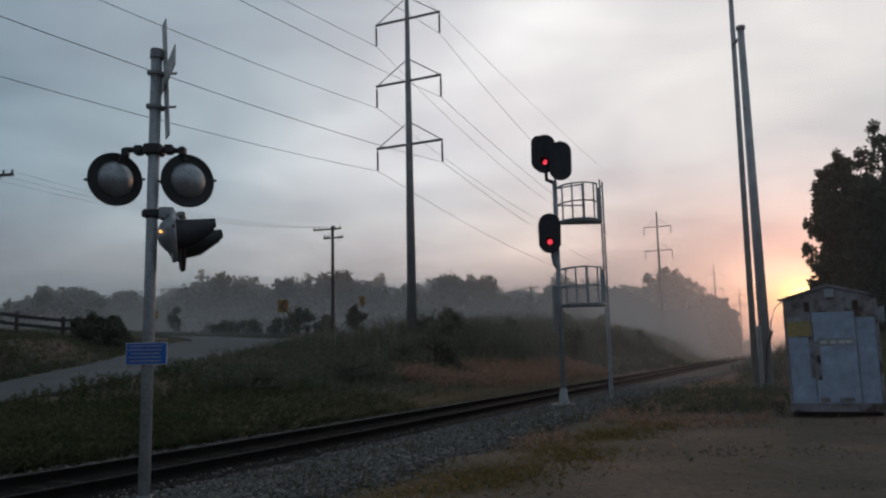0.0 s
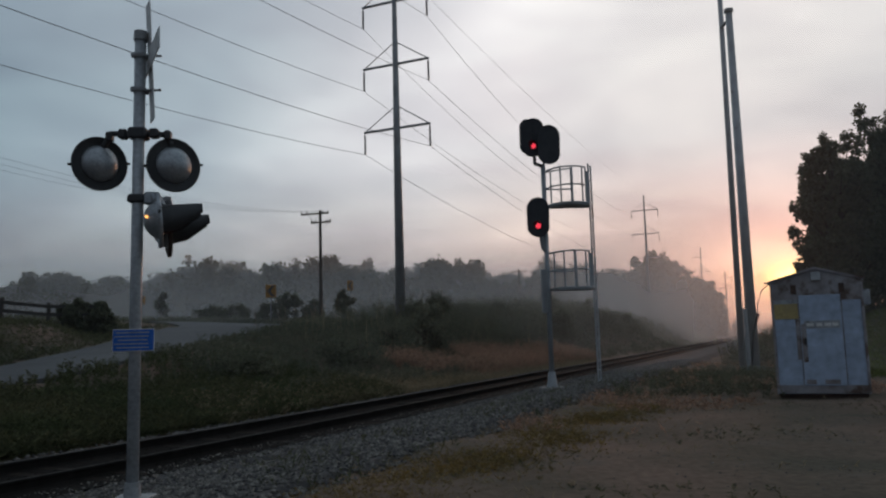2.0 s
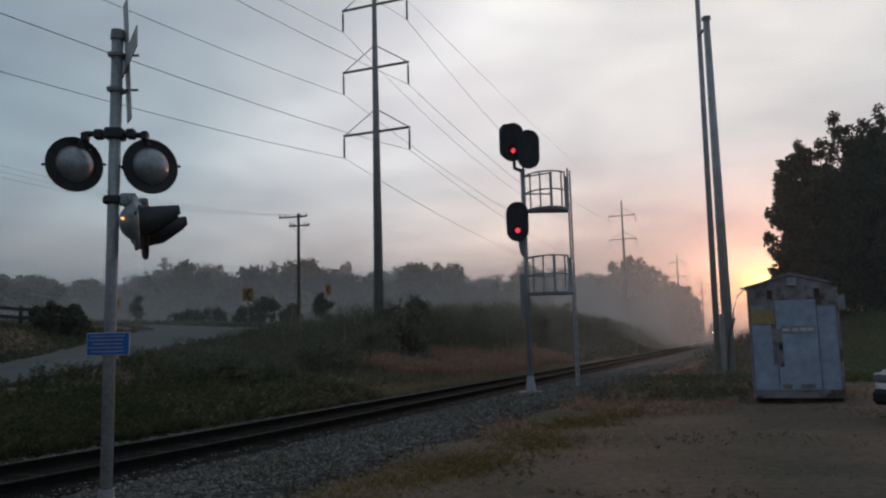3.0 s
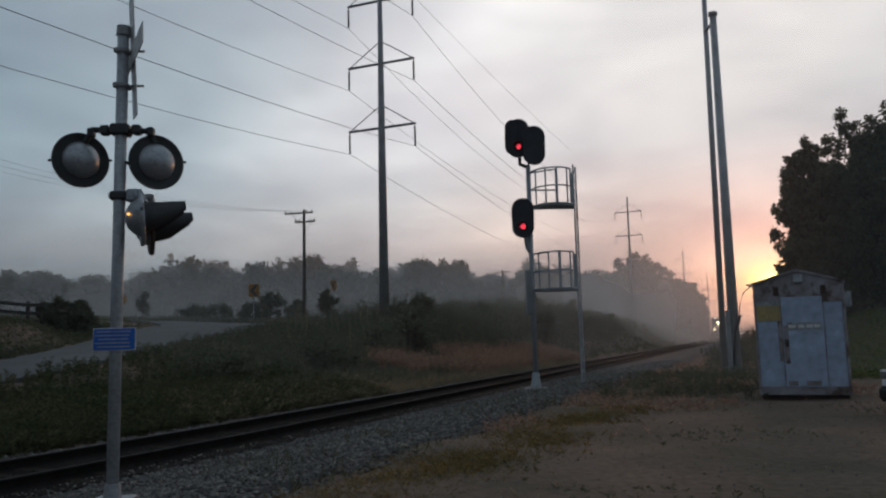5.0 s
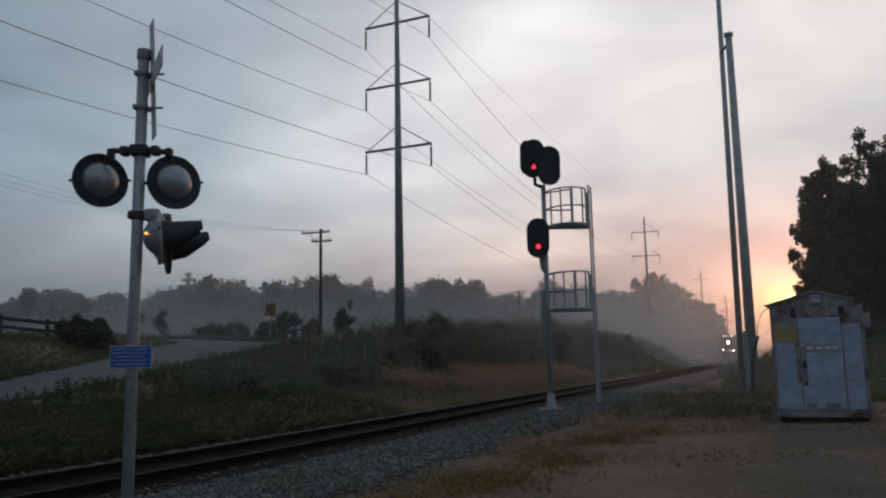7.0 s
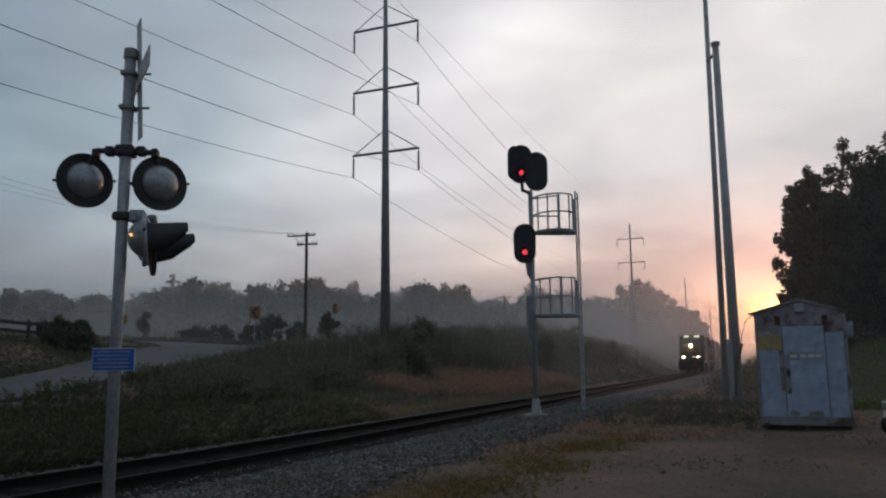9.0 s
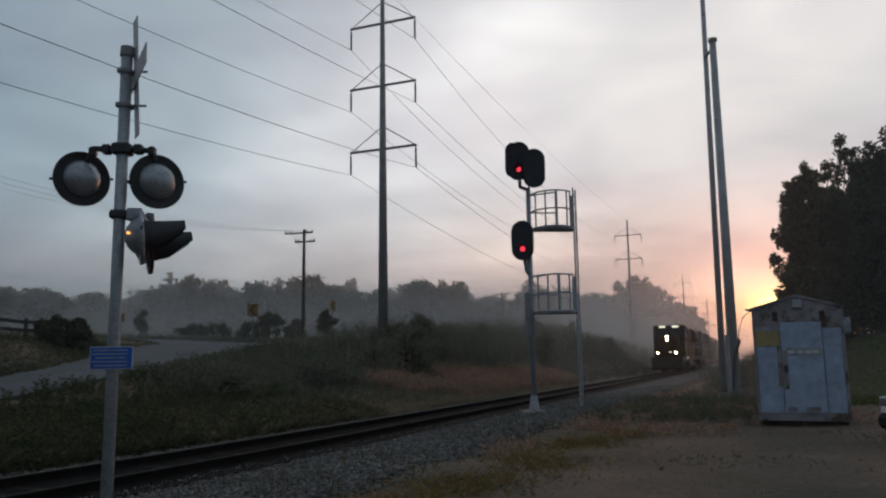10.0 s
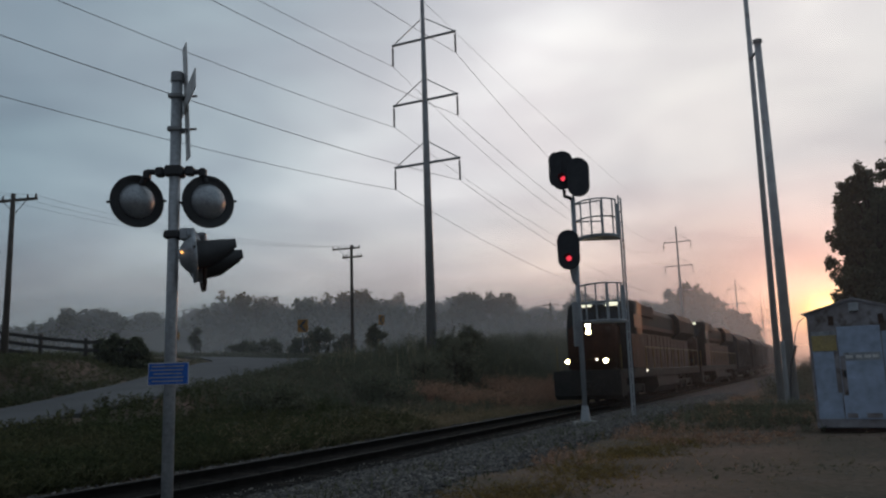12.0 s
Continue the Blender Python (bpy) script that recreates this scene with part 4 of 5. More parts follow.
def hut():
    t = empty("equipment_hut", pose(8.55, 17.42, 0.08, 0, 0, -25.3), "faded blue-grey steel signal hut with gabled roof and stained door", "hut")
    w, h, hp, dp = 1.86, 2.60, 2.86, 2.2
    hw = w / 2
    part("skid", box(0, dp / 2, 0.06, w - 0.1, dp - 0.1, 0.10), "rust", t)
    part("body", prism([(-hw, 0.10), (hw, 0.10), (hw, h), (0, hp), (-hw, h)], "y", 0.0, dp), "hut", t)
    up = part("upper_panel", prism([(-hw + 0.004, 2.15), (hw - 0.004, 2.15), (hw - 0.004, h - 0.01), (0, hp - 0.01), (-hw + 0.004, h - 0.01)], "y", -0.012, -0.002), "hut_upper", t, "rust-stained gable panel")
    roof = part("roof", prism([(-hw - 0.05, h - 0.02), (0, hp), (hw + 0.05, h - 0.02), (hw + 0.05, h + 0.02), (0, hp + 0.05), (-hw - 0.05, h + 0.02)], "y", -0.05, dp + 0.05), "hut_upper", t)
    part("roof_vent", box(0.02, -0.04, hp - 0.17, 0.2, 0.08, 0.18, bevel=0.01), "alu", roof)
    part("base_trim", box(0, -0.012, 0.2, w, 0.03, 0.18), "hut_upper", t)
    door = part("door", box(0.06, -0.022, 1.28, 0.84, 0.035, 2.0, bevel=0.006), "hut", t, "steel door with worn pale lettering")
    part("door_plate", box(-0.30, -0.046, 1.22, 0.10, 0.008, 0.85), "hut_upper", door)
    part("door_handle", box(-0.28, -0.07, 1.25, 0.04, 0.05, 0.16, bevel=0.008), "black", door)
    for z in (0.5, 1.3, 2.0):
        part("hinge", tube((0.49, -0.045, z - 0.07), (0.49, -0.045, z + 0.07), 0.015, seg=8), "galv_dark", door)
    for x in (-0.36, 0.48):
        part("door_jamb", box(x, -0.014, 1.3, 0.035, 0.03, 2.15), "hut_upper", t)
    for x in (-0.45, 0.52):
        part("gable_post", box(x, -0.022, 2.42, 0.11, 0.02, 0.2), "rust", t)
    sign = part("name_plate", box(0.08, -0.043, 1.62, 0.72, 0.006, 0.17), "alu", door, "worn pale name plate")
    for x, ww in ((-0.16, 0.14), (0.02, 0.12), (0.19, 0.13), (0.34, 0.12)):
        part("lettering_bar", box(x, -0.048, 1.62, ww, 0.005, 0.07), "white", sign)
    part("yellow_panel", box(-0.645, -0.008, 1.93, 0.52, 0.014, 0.34), "yellow", t, "faded yellow painted panel")
    part("pale_panel", box(-0.645, -0.008, 2.13, 0.52, 0.012, 0.12), "alu", t)
    part("corner_stain", box(-0.40, -0.006, 1.3, 0.12, 0.010, 0.9), "hut_upper", t)
    for x, ww in ((-0.22, 0.2), (0.2, 0.3)):
        part("rust_patch", box(x, -0.0435, 0.36, ww, 0.006, 0.10), "hut_upper", door)
    part("side_box", box(hw + 0.08, 0.4, 2.2, 0.16, 0.3, 0.34, bevel=0.02), "alu", t)
    for x in (-hw + 0.02, hw - 0.02):
        part("corner_post", box(x, -0.004, 1.34, 0.06, 0.05, 2.45, bevel=0.008), "hut_upper", t)


hut()


# ---- signs, fence, parked car ----
def chevron(x, y, zc, w, h, az):
    g = float(ground_at(x, y))
    t = empty("chevron_sign", pose(x, y, 0, 0, 0, az), "amber curve warning sign with black chevron on a post", "road sign", "chevron signs")
    part("post", box(0, 0.05, (g + zc) / 2, 0.07, 0.05, zc - g + h), "galv_dark", t)
    plate = part("plate", box(0, 0, zc, w, 0.01, h, bevel=0.003), "chev_y", t)
    q, r = w * 0.38, h * 0.42
    part("chevron_mark", prism([(-q, zc), (q * 0.2, zc + r), (q, zc + r), (-q * 0.1, zc), (q, zc - r), (q * 0.2, zc - r)], "y", -0.012, -0.006), "black", plate, "black arrow mark")


chevron(-13.3, 64.6, 6.05, 0.85, 1.05, 12)
chevron(-7.85, 75, 7.1, 0.65, 0.95, 40)
for x, y, z in ((-22.9, 62, 5.4),):
    chevron(x, y, z, 0.5, 0.65, 30)


def fence():
    t = empty("board_fence", Matrix(), "dark board fence on the grassy bank above the road", "fence")
    a, b = np.array([-34.0, 36.0]), np.array([-17.6, 41.0])
    n = 8
    for i in range(n):
        p, q = a + (b - a) * i / n, a + (b - a) * (i + 1) / n
        g0, g1 = float(ground_at(*p)), float(ground_at(*q))
        part("post", box(*p, g0 + 0.8, 0.14, 0.14, 1.9), "fence", t)
        for h in (0.70, 1.12, 1.54):
            d = Vector((q[0] - p[0], q[1] - p[1], g1 - g0))
            mm = d.to_track_quat("X", "Z").to_matrix().to_4x4()
            c = (p + q) / 2
            part("rail_board", box(c[0], c[1] - 0.09, (g0 + g1) / 2 + h, d.length, 0.04, 0.17, m=mm), "fence", t)


fence()


def parked_car():
    t = empty("parked_car", pose(9.95, 12.67, 0.1, 0, 0, -80), "parked white car with dark windows on bare dirt", "car")
    body = [(-2.2, 0.32), (-2.15, 0.75), (-1.9, 0.92), (-1.1, 0.98), (-0.45, 1.42), (0.9, 1.46), (1.65, 1.02), (2.1, 0.95), (2.25, 0.7), (2.22, 0.3)]
    bm = prism([(y, z) for y, z in body], "x", -0.86, 0.86)
    bmesh.ops.bevel(bm, geom=list(bm.edges), offset=0.11, segments=3, affect="EDGES")
    part("body", bm, "car_white", t, smooth=True)
    for s in (-1, 1):
        part("side_window", prism([(-0.95, 1.0), (-0.42, 1.36), (0.85, 1.38), (1.4, 1.02)], "x", s * 0.855, s * 0.866), "glass", t)
        for y in (-1.38, 1.42):
            wheel = part("wheel", lathe([(0.19, -0.1), (0.30, -0.1), (0.33, -0.07), (0.33, 0.07), (0.30, 0.1), (0.19, 0.1)], 22, pose(s * 0.78, y, 0.33, 0, 0, 90)), "tyre", t, smooth=True)
            part("rim", lathe([(0.0, -0.07), (0.16, -0.09), (0.2, -0.1), (0.2, 0.1), (0.16, 0.09), (0.0, 0.07)], 18, pose(s * 0.79, y, 0.33, 0, 0, 90)), "rim", wheel)
        part("headlamp", box(s * 0.62, -2.10, 0.74, 0.36, 0.16, 0.15, bevel=0.03), "rim", t, "clear unlit headlamp")
    part("windscreen", box(0, -0.78, 1.22, 1.45, 0.03, 0.62, m=pose(0, 0, 0, -56, 0, 0)), "glass", t)
    part("bumper", box(0, -2.17, 0.42, 1.62, 0.16, 0.26, bevel=0.07), "tyre", t, "dark plastic bumper")


parked_car()


# ---- trees and undergrowth ----
def crown_points(n_limb, spread_, lo, hi, r):
    """Limb tips of a crown: a list of (start, tip) in tree space."""
    out = []
    for i in range(n_limb):
        a = r.uniform(0, 6.283)
        f = r.random()
        z0 = lo + (hi - lo) * f * 0.7
        reach = spread_ * (0.45 + 0.55 * math.sin(math.pi * min(0.95, 0.25 + f * 0.75))) * r.uniform(0.6, 1.05)
        tip = np.array([math.cos(a) * reach, math.sin(a) * reach, z0 + (hi - lo) * r.uniform(0.08, 0.34)])
        out.append((np.array([0, 0, z0]), tip))
    out.append((np.array([0, 0, hi * 0.6]), np.array([0, 0, hi * 0.95])))
    return out


def leaf_quads(limbs, per, clump, size, r, clumps=3):
    pts = []
    for s, e in limbs:
        for k in range(clumps):
            c = s + (e - s) * r.uniform(0.5, 1.08) + r.normal(0, clump * 0.32, 3)
            q = r.normal(0, 1, (per, 3))
            q *= (clump * 0.72 * r.random(per) ** 0.45 / np.linalg.norm(q, axis=1))[:, None]
            pts.append(c + q)
    p = np.concatenate(pts)
    n = len(p)
    d = r.normal(0, 1, (n, 3))
    d[:, 2] -= 0.3
    d /= np.linalg.norm(d, axis=1)[:, None]
    w = np.cross(d, r.normal(0, 1, (n, 3)))
    w /= np.linalg.norm(w, axis=1)[:, None]
    L = size * r.uniform(0.6, 1.4, n)[:, None]
    return p, d * L, w * L * 0.36


def tree(x, y, h, spread_, seed, label, name="tree", lo=0.2, limbs=26, per=90, leaf=0.34, sink=0.0, clump=0.26, foliage="leaf"):
    r = np.random.default_rng(seed)
    g = float(ground_at(x, y)) - sink
    t = empty(name, pose(x, y, g, 0, 0, r.uniform(0, 360)), label, "tree")
    lb = crown_points(limbs, spread_, h * lo, h, r)
    bm = tube((0, 0, -0.2), (0.1, 0, h * 0.55), h * 0.022 + 0.05, h * 0.012, 9)
    tube((0.1, 0, h * 0.55), (0, 0, h * 0.92), h * 0.012, 0.03, 7, bm)
    for s, e in lb:
        tube(s, e, h * 0.006 + 0.02, 0.012, 5, bm)
    part("trunk", bm, "bark", t)
    p, d, w = leaf_quads(lb, per, spread_ * clump, leaf, r, 5)
    keep = p[:, 2] > 0.1
    quad_cloud("crown", p[keep], d[keep], w[keep], foliage, t)
    return t


def far_woods():
    """Hazy tree lines: the trees stand close and are too many to count."""
    r = np.random.default_rng(3)
    P, D, W = [], [], []

    def stand(x, y, h, wd, n=420, s=1.1):
        lb = crown_points(16, wd, h * 0.12, h, r)
        p, d, w = leaf_quads(lb, max(4, n // 26), wd * 0.44, s * 0.8, r)
        p[:, 2] = np.maximum(p[:, 2], 0)
        P.append(p + np.array([x, y, float(ground_at(x, y)) - 0.3])), D.append(d), W.append(w)

    # ridge of woods behind the hill, from the road to the track
    for az in np.arange(-22.5, 9.5, 0.36):
        for dist in (150, 172):
            a = radians(az + r.uniform(-0.3, 0.3))
            d = dist + r.uniform(-8, 8)
            top = 13.9 + 1.0 * math.sin(az * 0.7 + 0.4) + 0.7 * math.sin(az * 2.3 + 1) + r.uniform(-0.7, 0.7) - 0.13 * max(az + 4, 0) - 3.6 * float(sstep(-az, 13, 22))
            stand(d * math.sin(a), d * math.cos(a), top, 3.8, 1500, 0.9)
            stand((d - 5) * math.sin(a), (d - 5) * math.cos(a), top * 0.55, 3.6, 600, 1.0) if dist < 160 else None
    # grove on the far left
    for az, h in ((-34.5, 8.5), (-33, 9.0), (-31.5, 9.0), (-30.2, 9.2), (-29.0, 9.5), (-27.9, 10.6), (-27.0, 11.6), (-26.0, 12.4), (-25.1, 12.2), (-24.3, 10.8), (-23.5, 8.6), (-22.8, 6.4), (-22.2, 5.0), (-21.5, 4.6), (-20.8, 5.0)):
        for k in range(2):
            a, d = radians(az + r.uniform(-0.3, 0.3)), 128 + 7 * k
            stand(d * math.sin(a), d * math.cos(a), (h - 3.6) * r.uniform(0.95, 1.04), 3.0, 1500, 0.75)
    # trees beside the line, stepping down towards the sun
    for az, d, h, w in ((8.2, 187, 16.0, 4), (9, 190, 15.5, 4), (9.8, 193, 15.6, 4), (10.6, 196, 16, 4), (11.4, 200, 15.6, 4), (12.2, 203, 16, 4), (13.0, 207, 16.6, 4), (13.8, 210, 17.2, 4), (14.6, 212, 18.5, 4), (15.3, 214, 20, 3.6), (15.9, 216, 21, 3.4), (16.5, 218, 21, 3.4), (17.1, 220, 19.5, 3.2), (17.7, 222, 16.8, 3.0), (18.3, 225, 15.4, 3.0), (18.8, 228, 16, 2.8), (19.3, 230, 15.2, 2.6), (19.8, 232, 14.5, 2.0), (20.2, 235, 12.5, 1.6)):
        a = radians(az)
        stand(d * math.sin(a), d * math.cos(a), h + 1.4, w, 1900, 1.0)
        stand((d + 6) * math.sin(a), (d + 6) * math.cos(a), h * 0.97 + 0.8, w * 0.9, 1500, 1.0)
        stand((d - 4) * math.sin(a), (d - 4) * math.cos(a), h * 0.62, w * 1.1, 1500, 1.0)
    tagged(quad_cloud("far_woods", np.concatenate(P), np.concatenate(D), np.concatenate(W), "leaf"), "misty grey-green line of distant woods", "woods", kind="stuff")


far_woods()

# tall dark trees on the right, behind the hut
for i, (x, y, h, s) in enumerate(((23.2, 44.0, 11.6, 2.3), (26.2, 43.0, 12.6, 3.0), (30.2, 43.5, 12.4, 3.6), (34.5, 45.0, 13.4, 4.2), (26.2, 48.5, 12.6, 2.9), (33.0, 51.0, 15.5, 4.4), (40.5, 48.0, 16.5, 5.0), (31.0, 48.0, 14.0, 3.8), (47.0, 52.0, 16.0, 5.0), (23.8, 46.0, 6.0, 2.2))):
    tree(x, y, h - 0.8 - (2.2 if x > 30 else 0.6 if x > 25 else 0), s * 1.05, 40 + i, "tall dark leafy tree on the field edge", lo=0.07, limbs=120, per=64, leaf=0.21, clump=0.15)
# shrubs and low trees about the road bend
for i, (x, y, h, s) in enumerate(((-18.3, 40.6, 1.9, 0.9), (-17.6, 41.5, 1.7, 0.8), (-19.2, 41.2, 1.6, 0.8), (-17.0, 40.8, 1.2, 0.6))):
    tree(x, y, h, s, 70 + i, "dark rounded shrub at the end of the fence", "shrub", lo=0.05, limbs=18, per=70, leaf=0.16)
for i, (x, y, h, s) in enumerate(((-12.2, 66.0, 2.6, 1.5), (-13.9, 66.5, 1.6, 1.2), (-10.2, 66.8, 2.2, 1.0), (-7.2, 64, 3.2, 0.9), (-18.6, 72.5, 1.5, 1.9), (-20.6, 73.0, 1.3, 1.5), (-27.5, 80, 3.0, 0.8))):
    tree(x, y, h, s, 80 + i, "small scrubby tree by the road bend", "shrub", lo=0.12, limbs=16, per=34, leaf=0.17)


# bushes on the railway bank
for i in range(20):
    bu, bv = 37 + 2.9 * i + rng.uniform(-1, 1), rng.uniform(16.5, 22.5)
    bx, by = xy(bu, bv + float(bend(bu)))
    tree(bx, by, rng.uniform(1.5, 2.9), rng.uniform(0.9, 1.6), 120 + i, "dark leafy bush among the weeds on the bank", "shrub", lo=0.03, limbs=16, per=44, leaf=0.13, clump=0.36, foliage="weed")
for i, (bu, bv, bh) in enumerate(((21, 16.6, 0.8), (27.5, 16.8, 1.1), (33, 17.4, 1.5))):
    bx, by = xy(bu, bv)
    tree(bx, by, bh, 1.7, 150 + i, "low dark bush in the weeds above the track", "shrub", lo=0.03, limbs=16, per=44, leaf=0.09, clump=0.34, foliage="weed")
# scrub at the foot of the dark trees
for i, (bx, by, bh) in enumerate(((25.5, 44.5, 2.6), (28.0, 44.0, 3.2), (30.5, 45.0, 3.4), (33.5, 46.0, 3.6), (37, 47, 3.6), (41, 48, 3.8))):
    tree(bx, by, bh, 2.2, 170 + i, "dark scrub bush at the foot of the trees", "shrub", lo=0.02, limbs=18, per=50, leaf=0.2, clump=0.34)


def plants(name, u, v, hgt, leaves, leaf_len, leaf_w, material, label, lean=0.22, cat="weeds", top=1.0):
    """Upright weeds: stems with leaves set along them."""
    n = len(u)
    x, y = xy(u, v)
    z = height(u, v)
    base = np.stack([x, y, z - 0.03], -1)
    tilt = rng.normal(0, lean, (n, 2))
    axis = np.concatenate([tilt, np.ones((n, 1))], 1) * hgt[:, None]
    # stems
    sw = np.stack([np.cos(rng.uniform(0, 6.28, n)), np.sin(rng.uniform(0, 6.28, n)), np.zeros(n)], -1) * (0.006 + 0.004 * hgt[:, None])
    P, D, W = [base], [axis], [sw]
    for k in range(leaves):
        f = rng.uniform(0.12, top, n)[:, None]
        p = base + axis * f
        a = rng.uniform(0, 6.28, n)
        d = np.stack([np.cos(a), np.sin(a), rng.uniform(-0.2, 0.9, n)], -1)
        ll = leaf_len * rng.uniform(0.6, 1.4, n)[:, None] * (1.15 - 0.6 * f)
        d = d * ll
        w = np.cross(d, rng.normal(0, 1, (n, 3)))
        w = w / (np.linalg.norm(w, axis=1)[:, None] + 1e-6) * leaf_w * rng.uniform(0.6, 1.4, n)[:, None]
        P.append(p), D.append(d), W.append(w)
    ob = quad_cloud(name, np.concatenate(P), np.concatenate(D), np.concatenate(W), material)
    return tagged(ob, label, cat, kind="stuff")


def off_road(u, v, gap=0.35):
    d = np.full(u.shape, 1e9)
    for (ru, rv), half in zip(ROAD_LINE[::2], ROAD_HALF[::2]):
        d = np.minimum(d, np.sqrt((u - ru) ** 2 + (v - rv) ** 2) - half)
    return d > gap


def patchy(u, v, s, seed):
    """Smooth random field between 0 and 1."""
    return np.clip(0.5 + 0.28 * (np.sin(u * s + seed) * np.sin(v * s * 1.3 + seed * 2.1) + np.sin(u * s * 2.3 - v * s * 1.1 + seed * 0.7) + 0.6 * np.sin(v * s * 3.1 + u * s * 2.9 + seed * 3)), 0, 1)


def undergrowth():
    # bank beyond the track
    for n, u0, u1, leaves, size, wide in ((9500, -6, 46, 34, 0.13, 0.013), (9500, 44, 215, 16, 0.22, 0.026)):
        u, v = rng.uniform(u0, u1, n), rng.uniform(13.2, 27, n)
        ok = off_road(u, v)
        u, v = u[ok], v[ok]
        tall = sstep(u + 0.35 * (20 - v), 34, 46) * (1 - 0.3 * sstep(u, 60, 110)) * sstep(v, 14.5, 18) * (0.8 + 0.5 * patchy(u, v, 0.45, 2))
        h = 0.22 + 0.22 * sstep(u, 8, 22) * patchy(u, v, 0.6, 7) + (1.35 + 0.5 * sstep(u, 42, 56)) * tall * rng.uniform(0.55, 1.15, len(u)) + 0.22 * rng.random(len(u))
        # weeds at low u take a darker green, vignetting put into their colour
        near = u + rng.normal(0, 3, len(u)) < 21
        for pick, leaf_tone, label in ((~near, "weed", "tall dark green weeds covering the railway bank"), (near, "grass", "weeds beside the track, darker green standing in for lens vignetting")):
            if pick.any():
                plants("weeds", u[pick], v[pick] + bend(u[pick]), h[pick], leaves, size, wide, leaf_tone, label)
    n = 1300
    u, v = rng.uniform(41, 95, n), rng.uniform(16.5, 24, n)
    plants("brush", u, v + bend(u), rng.uniform(1.4, 2.6, n), 70, 0.19, 0.022, "weed", "dense dark brush on top of the bank", 0.3)
    # dead stalks poking out
    n = 320
    u, v = rng.uniform(30, 80, n), rng.uniform(16, 24, n)
    plants("dry_stalks", u, v + bend(u), rng.uniform(1.2, 2.5, n), 8, 0.14, 0.02, "dry", "thin dry seed stalks above the weeds", 0.15)
    # russet grass at the foot of the bank
    n = 7000
    u, v = rng.uniform(30, 58, n), rng.uniform(12.9, 16.6, n)
    ok = patchy(u, v, 0.22, 5) > 0.3
    plants("russet_grass", u[ok], v[ok], rng.uniform(0.4, 0.95, ok.sum()), 9, 0.26, 0.013, "redgrass", "russet dry grass along the foot of the bank", 0.3, "grass")
    n = 11000
    u, v = 15 + rng.random(n) ** 0.9 * 38, 12.3 + 2.6 * rng.random(n) ** 1.3
    plants("dry_grass", u, v, rng.uniform(0.12, 0.42, n), 7, 0.18, 0.009, "dry", "short dry grass beside the far rail", 0.4, "grass")
    # rank grass right down to the far shoulder, where the bank is low
    n = 15000
    u, v = rng.uniform(4, 24, n), 12.35 + 4.5 * rng.random(n) ** 1.2
    ok = off_road(u, v)
    plants("rank_grass", u[ok], v[ok], rng.uniform(0.15, 0.45, ok.sum()), 7, 0.2, 0.012, "grass", "dark rank grass down to the far track shoulder", 0.35, "grass")
    # verge on the near side: dry strip, green tufts
    n = 15000
    u, v = rng.uniform(2, 40, n), rng.uniform(-1.5, 6.2, n)
    x, y = xy(u, v)
    strip = np.exp(-((v - 3.6 + 0.035 * (u - 10)) / 0.75) ** 2)
    ok = (rng.random(n) < np.clip(strip * patchy(u, v, 0.55, 1) * 1.6 + 0.16 * patchy(u, v, 0.8, 4) ** 2, 0, 1)) & (y > 3.0)
    plants("dry_grass", u[ok], v[ok], rng.uniform(0.03, 0.11, ok.sum()), 7, 0.07, 0.005, "dry", "short yellowed grass strip on the dirt", 0.5, "grass")
    n = 5200
    u, v = rng.uniform(12, 40, n), rng.uniform(-2.0, 5.8, n)
    ok = (patchy(u, v, 0.4, 8) > 0.45) & ~((u < 20) & (v < 0.8)) & (v < 4.6)
    plants("russet_grass", u[ok], v[ok], rng.uniform(0.05, 0.26, ok.sum()), 9, 0.11, 0.007, "redgrass", "russet low grass on the dirt near the signal", 0.4, "grass")
    n = 6000
    u = rng.uniform(3.5, 17, n)
    v = 3.75 - 0.06 * (u - 7) + rng.normal(0, 0.42, n)
    ok = rng.random(n) < 0.25 + 0.9 * patchy(u, v, 1.1, 2)
    plants("straw_grass", u[ok], v[ok], rng.uniform(0.03, 0.10, ok.sum()), 7, 0.06, 0.005, "straw", "low orange-yellow dry grass strip on the dirt", 0.6, "grass")
    n = 12000
    u, v = rng.uniform(2, 45, n), rng.uniform(-9, 6.0, n)
    x, y = xy(u, v)
    ok = (patchy(u, v, 0.5, 9) > 0.74) & (y > 3.0)
    plants("green_grass", u[ok], v[ok], rng.uniform(0.03, 0.09, ok.sum()), 7, 0.06, 0.005, "grass", "patchy low green grass on the dirt", 0.5, "grass")
    # tufts growing through the gravel
    n = 1500
    u, v = rng.uniform(4, 36, n), rng.uniform(4.4, 7.4, n)
    ok = patchy(u, v, 0.9, 13) > 0.55
    plants("green_grass", u[ok], v[ok], rng.uniform(0.16, 0.30, ok.sum()), 8, 0.07, 0.006, "grass", "sparse grass tufts in the gravel shoulder", 0.35, "grass")
    # weeds round the masts and on the field behind the hut
    n = 3600
    u, v = rng.uniform(29, 95, n), rng.uniform(-16, 4.6, n)
    ok = (patchy(u, v, 0.3, 3) > 0.3) & (v < 3.4)
    u, v = u[ok], v[ok]
    plants("weeds", u, v, 0.18 + 0.45 * rng.random(len(u)) * sstep(u, 30, 40), 20, 0.14, 0.014, "weed", "dark weeds at the foot of the masts")
    n = 420
    u, v = rng.uniform(37, 64, n), rng.uniform(-0.5, 3.2, n)
    plants("brush", u, v, rng.uniform(0.5, 1.25, n), 30, 0.16, 0.018, "weed", "dark brush beside the line", 0.3)
    n = 26000
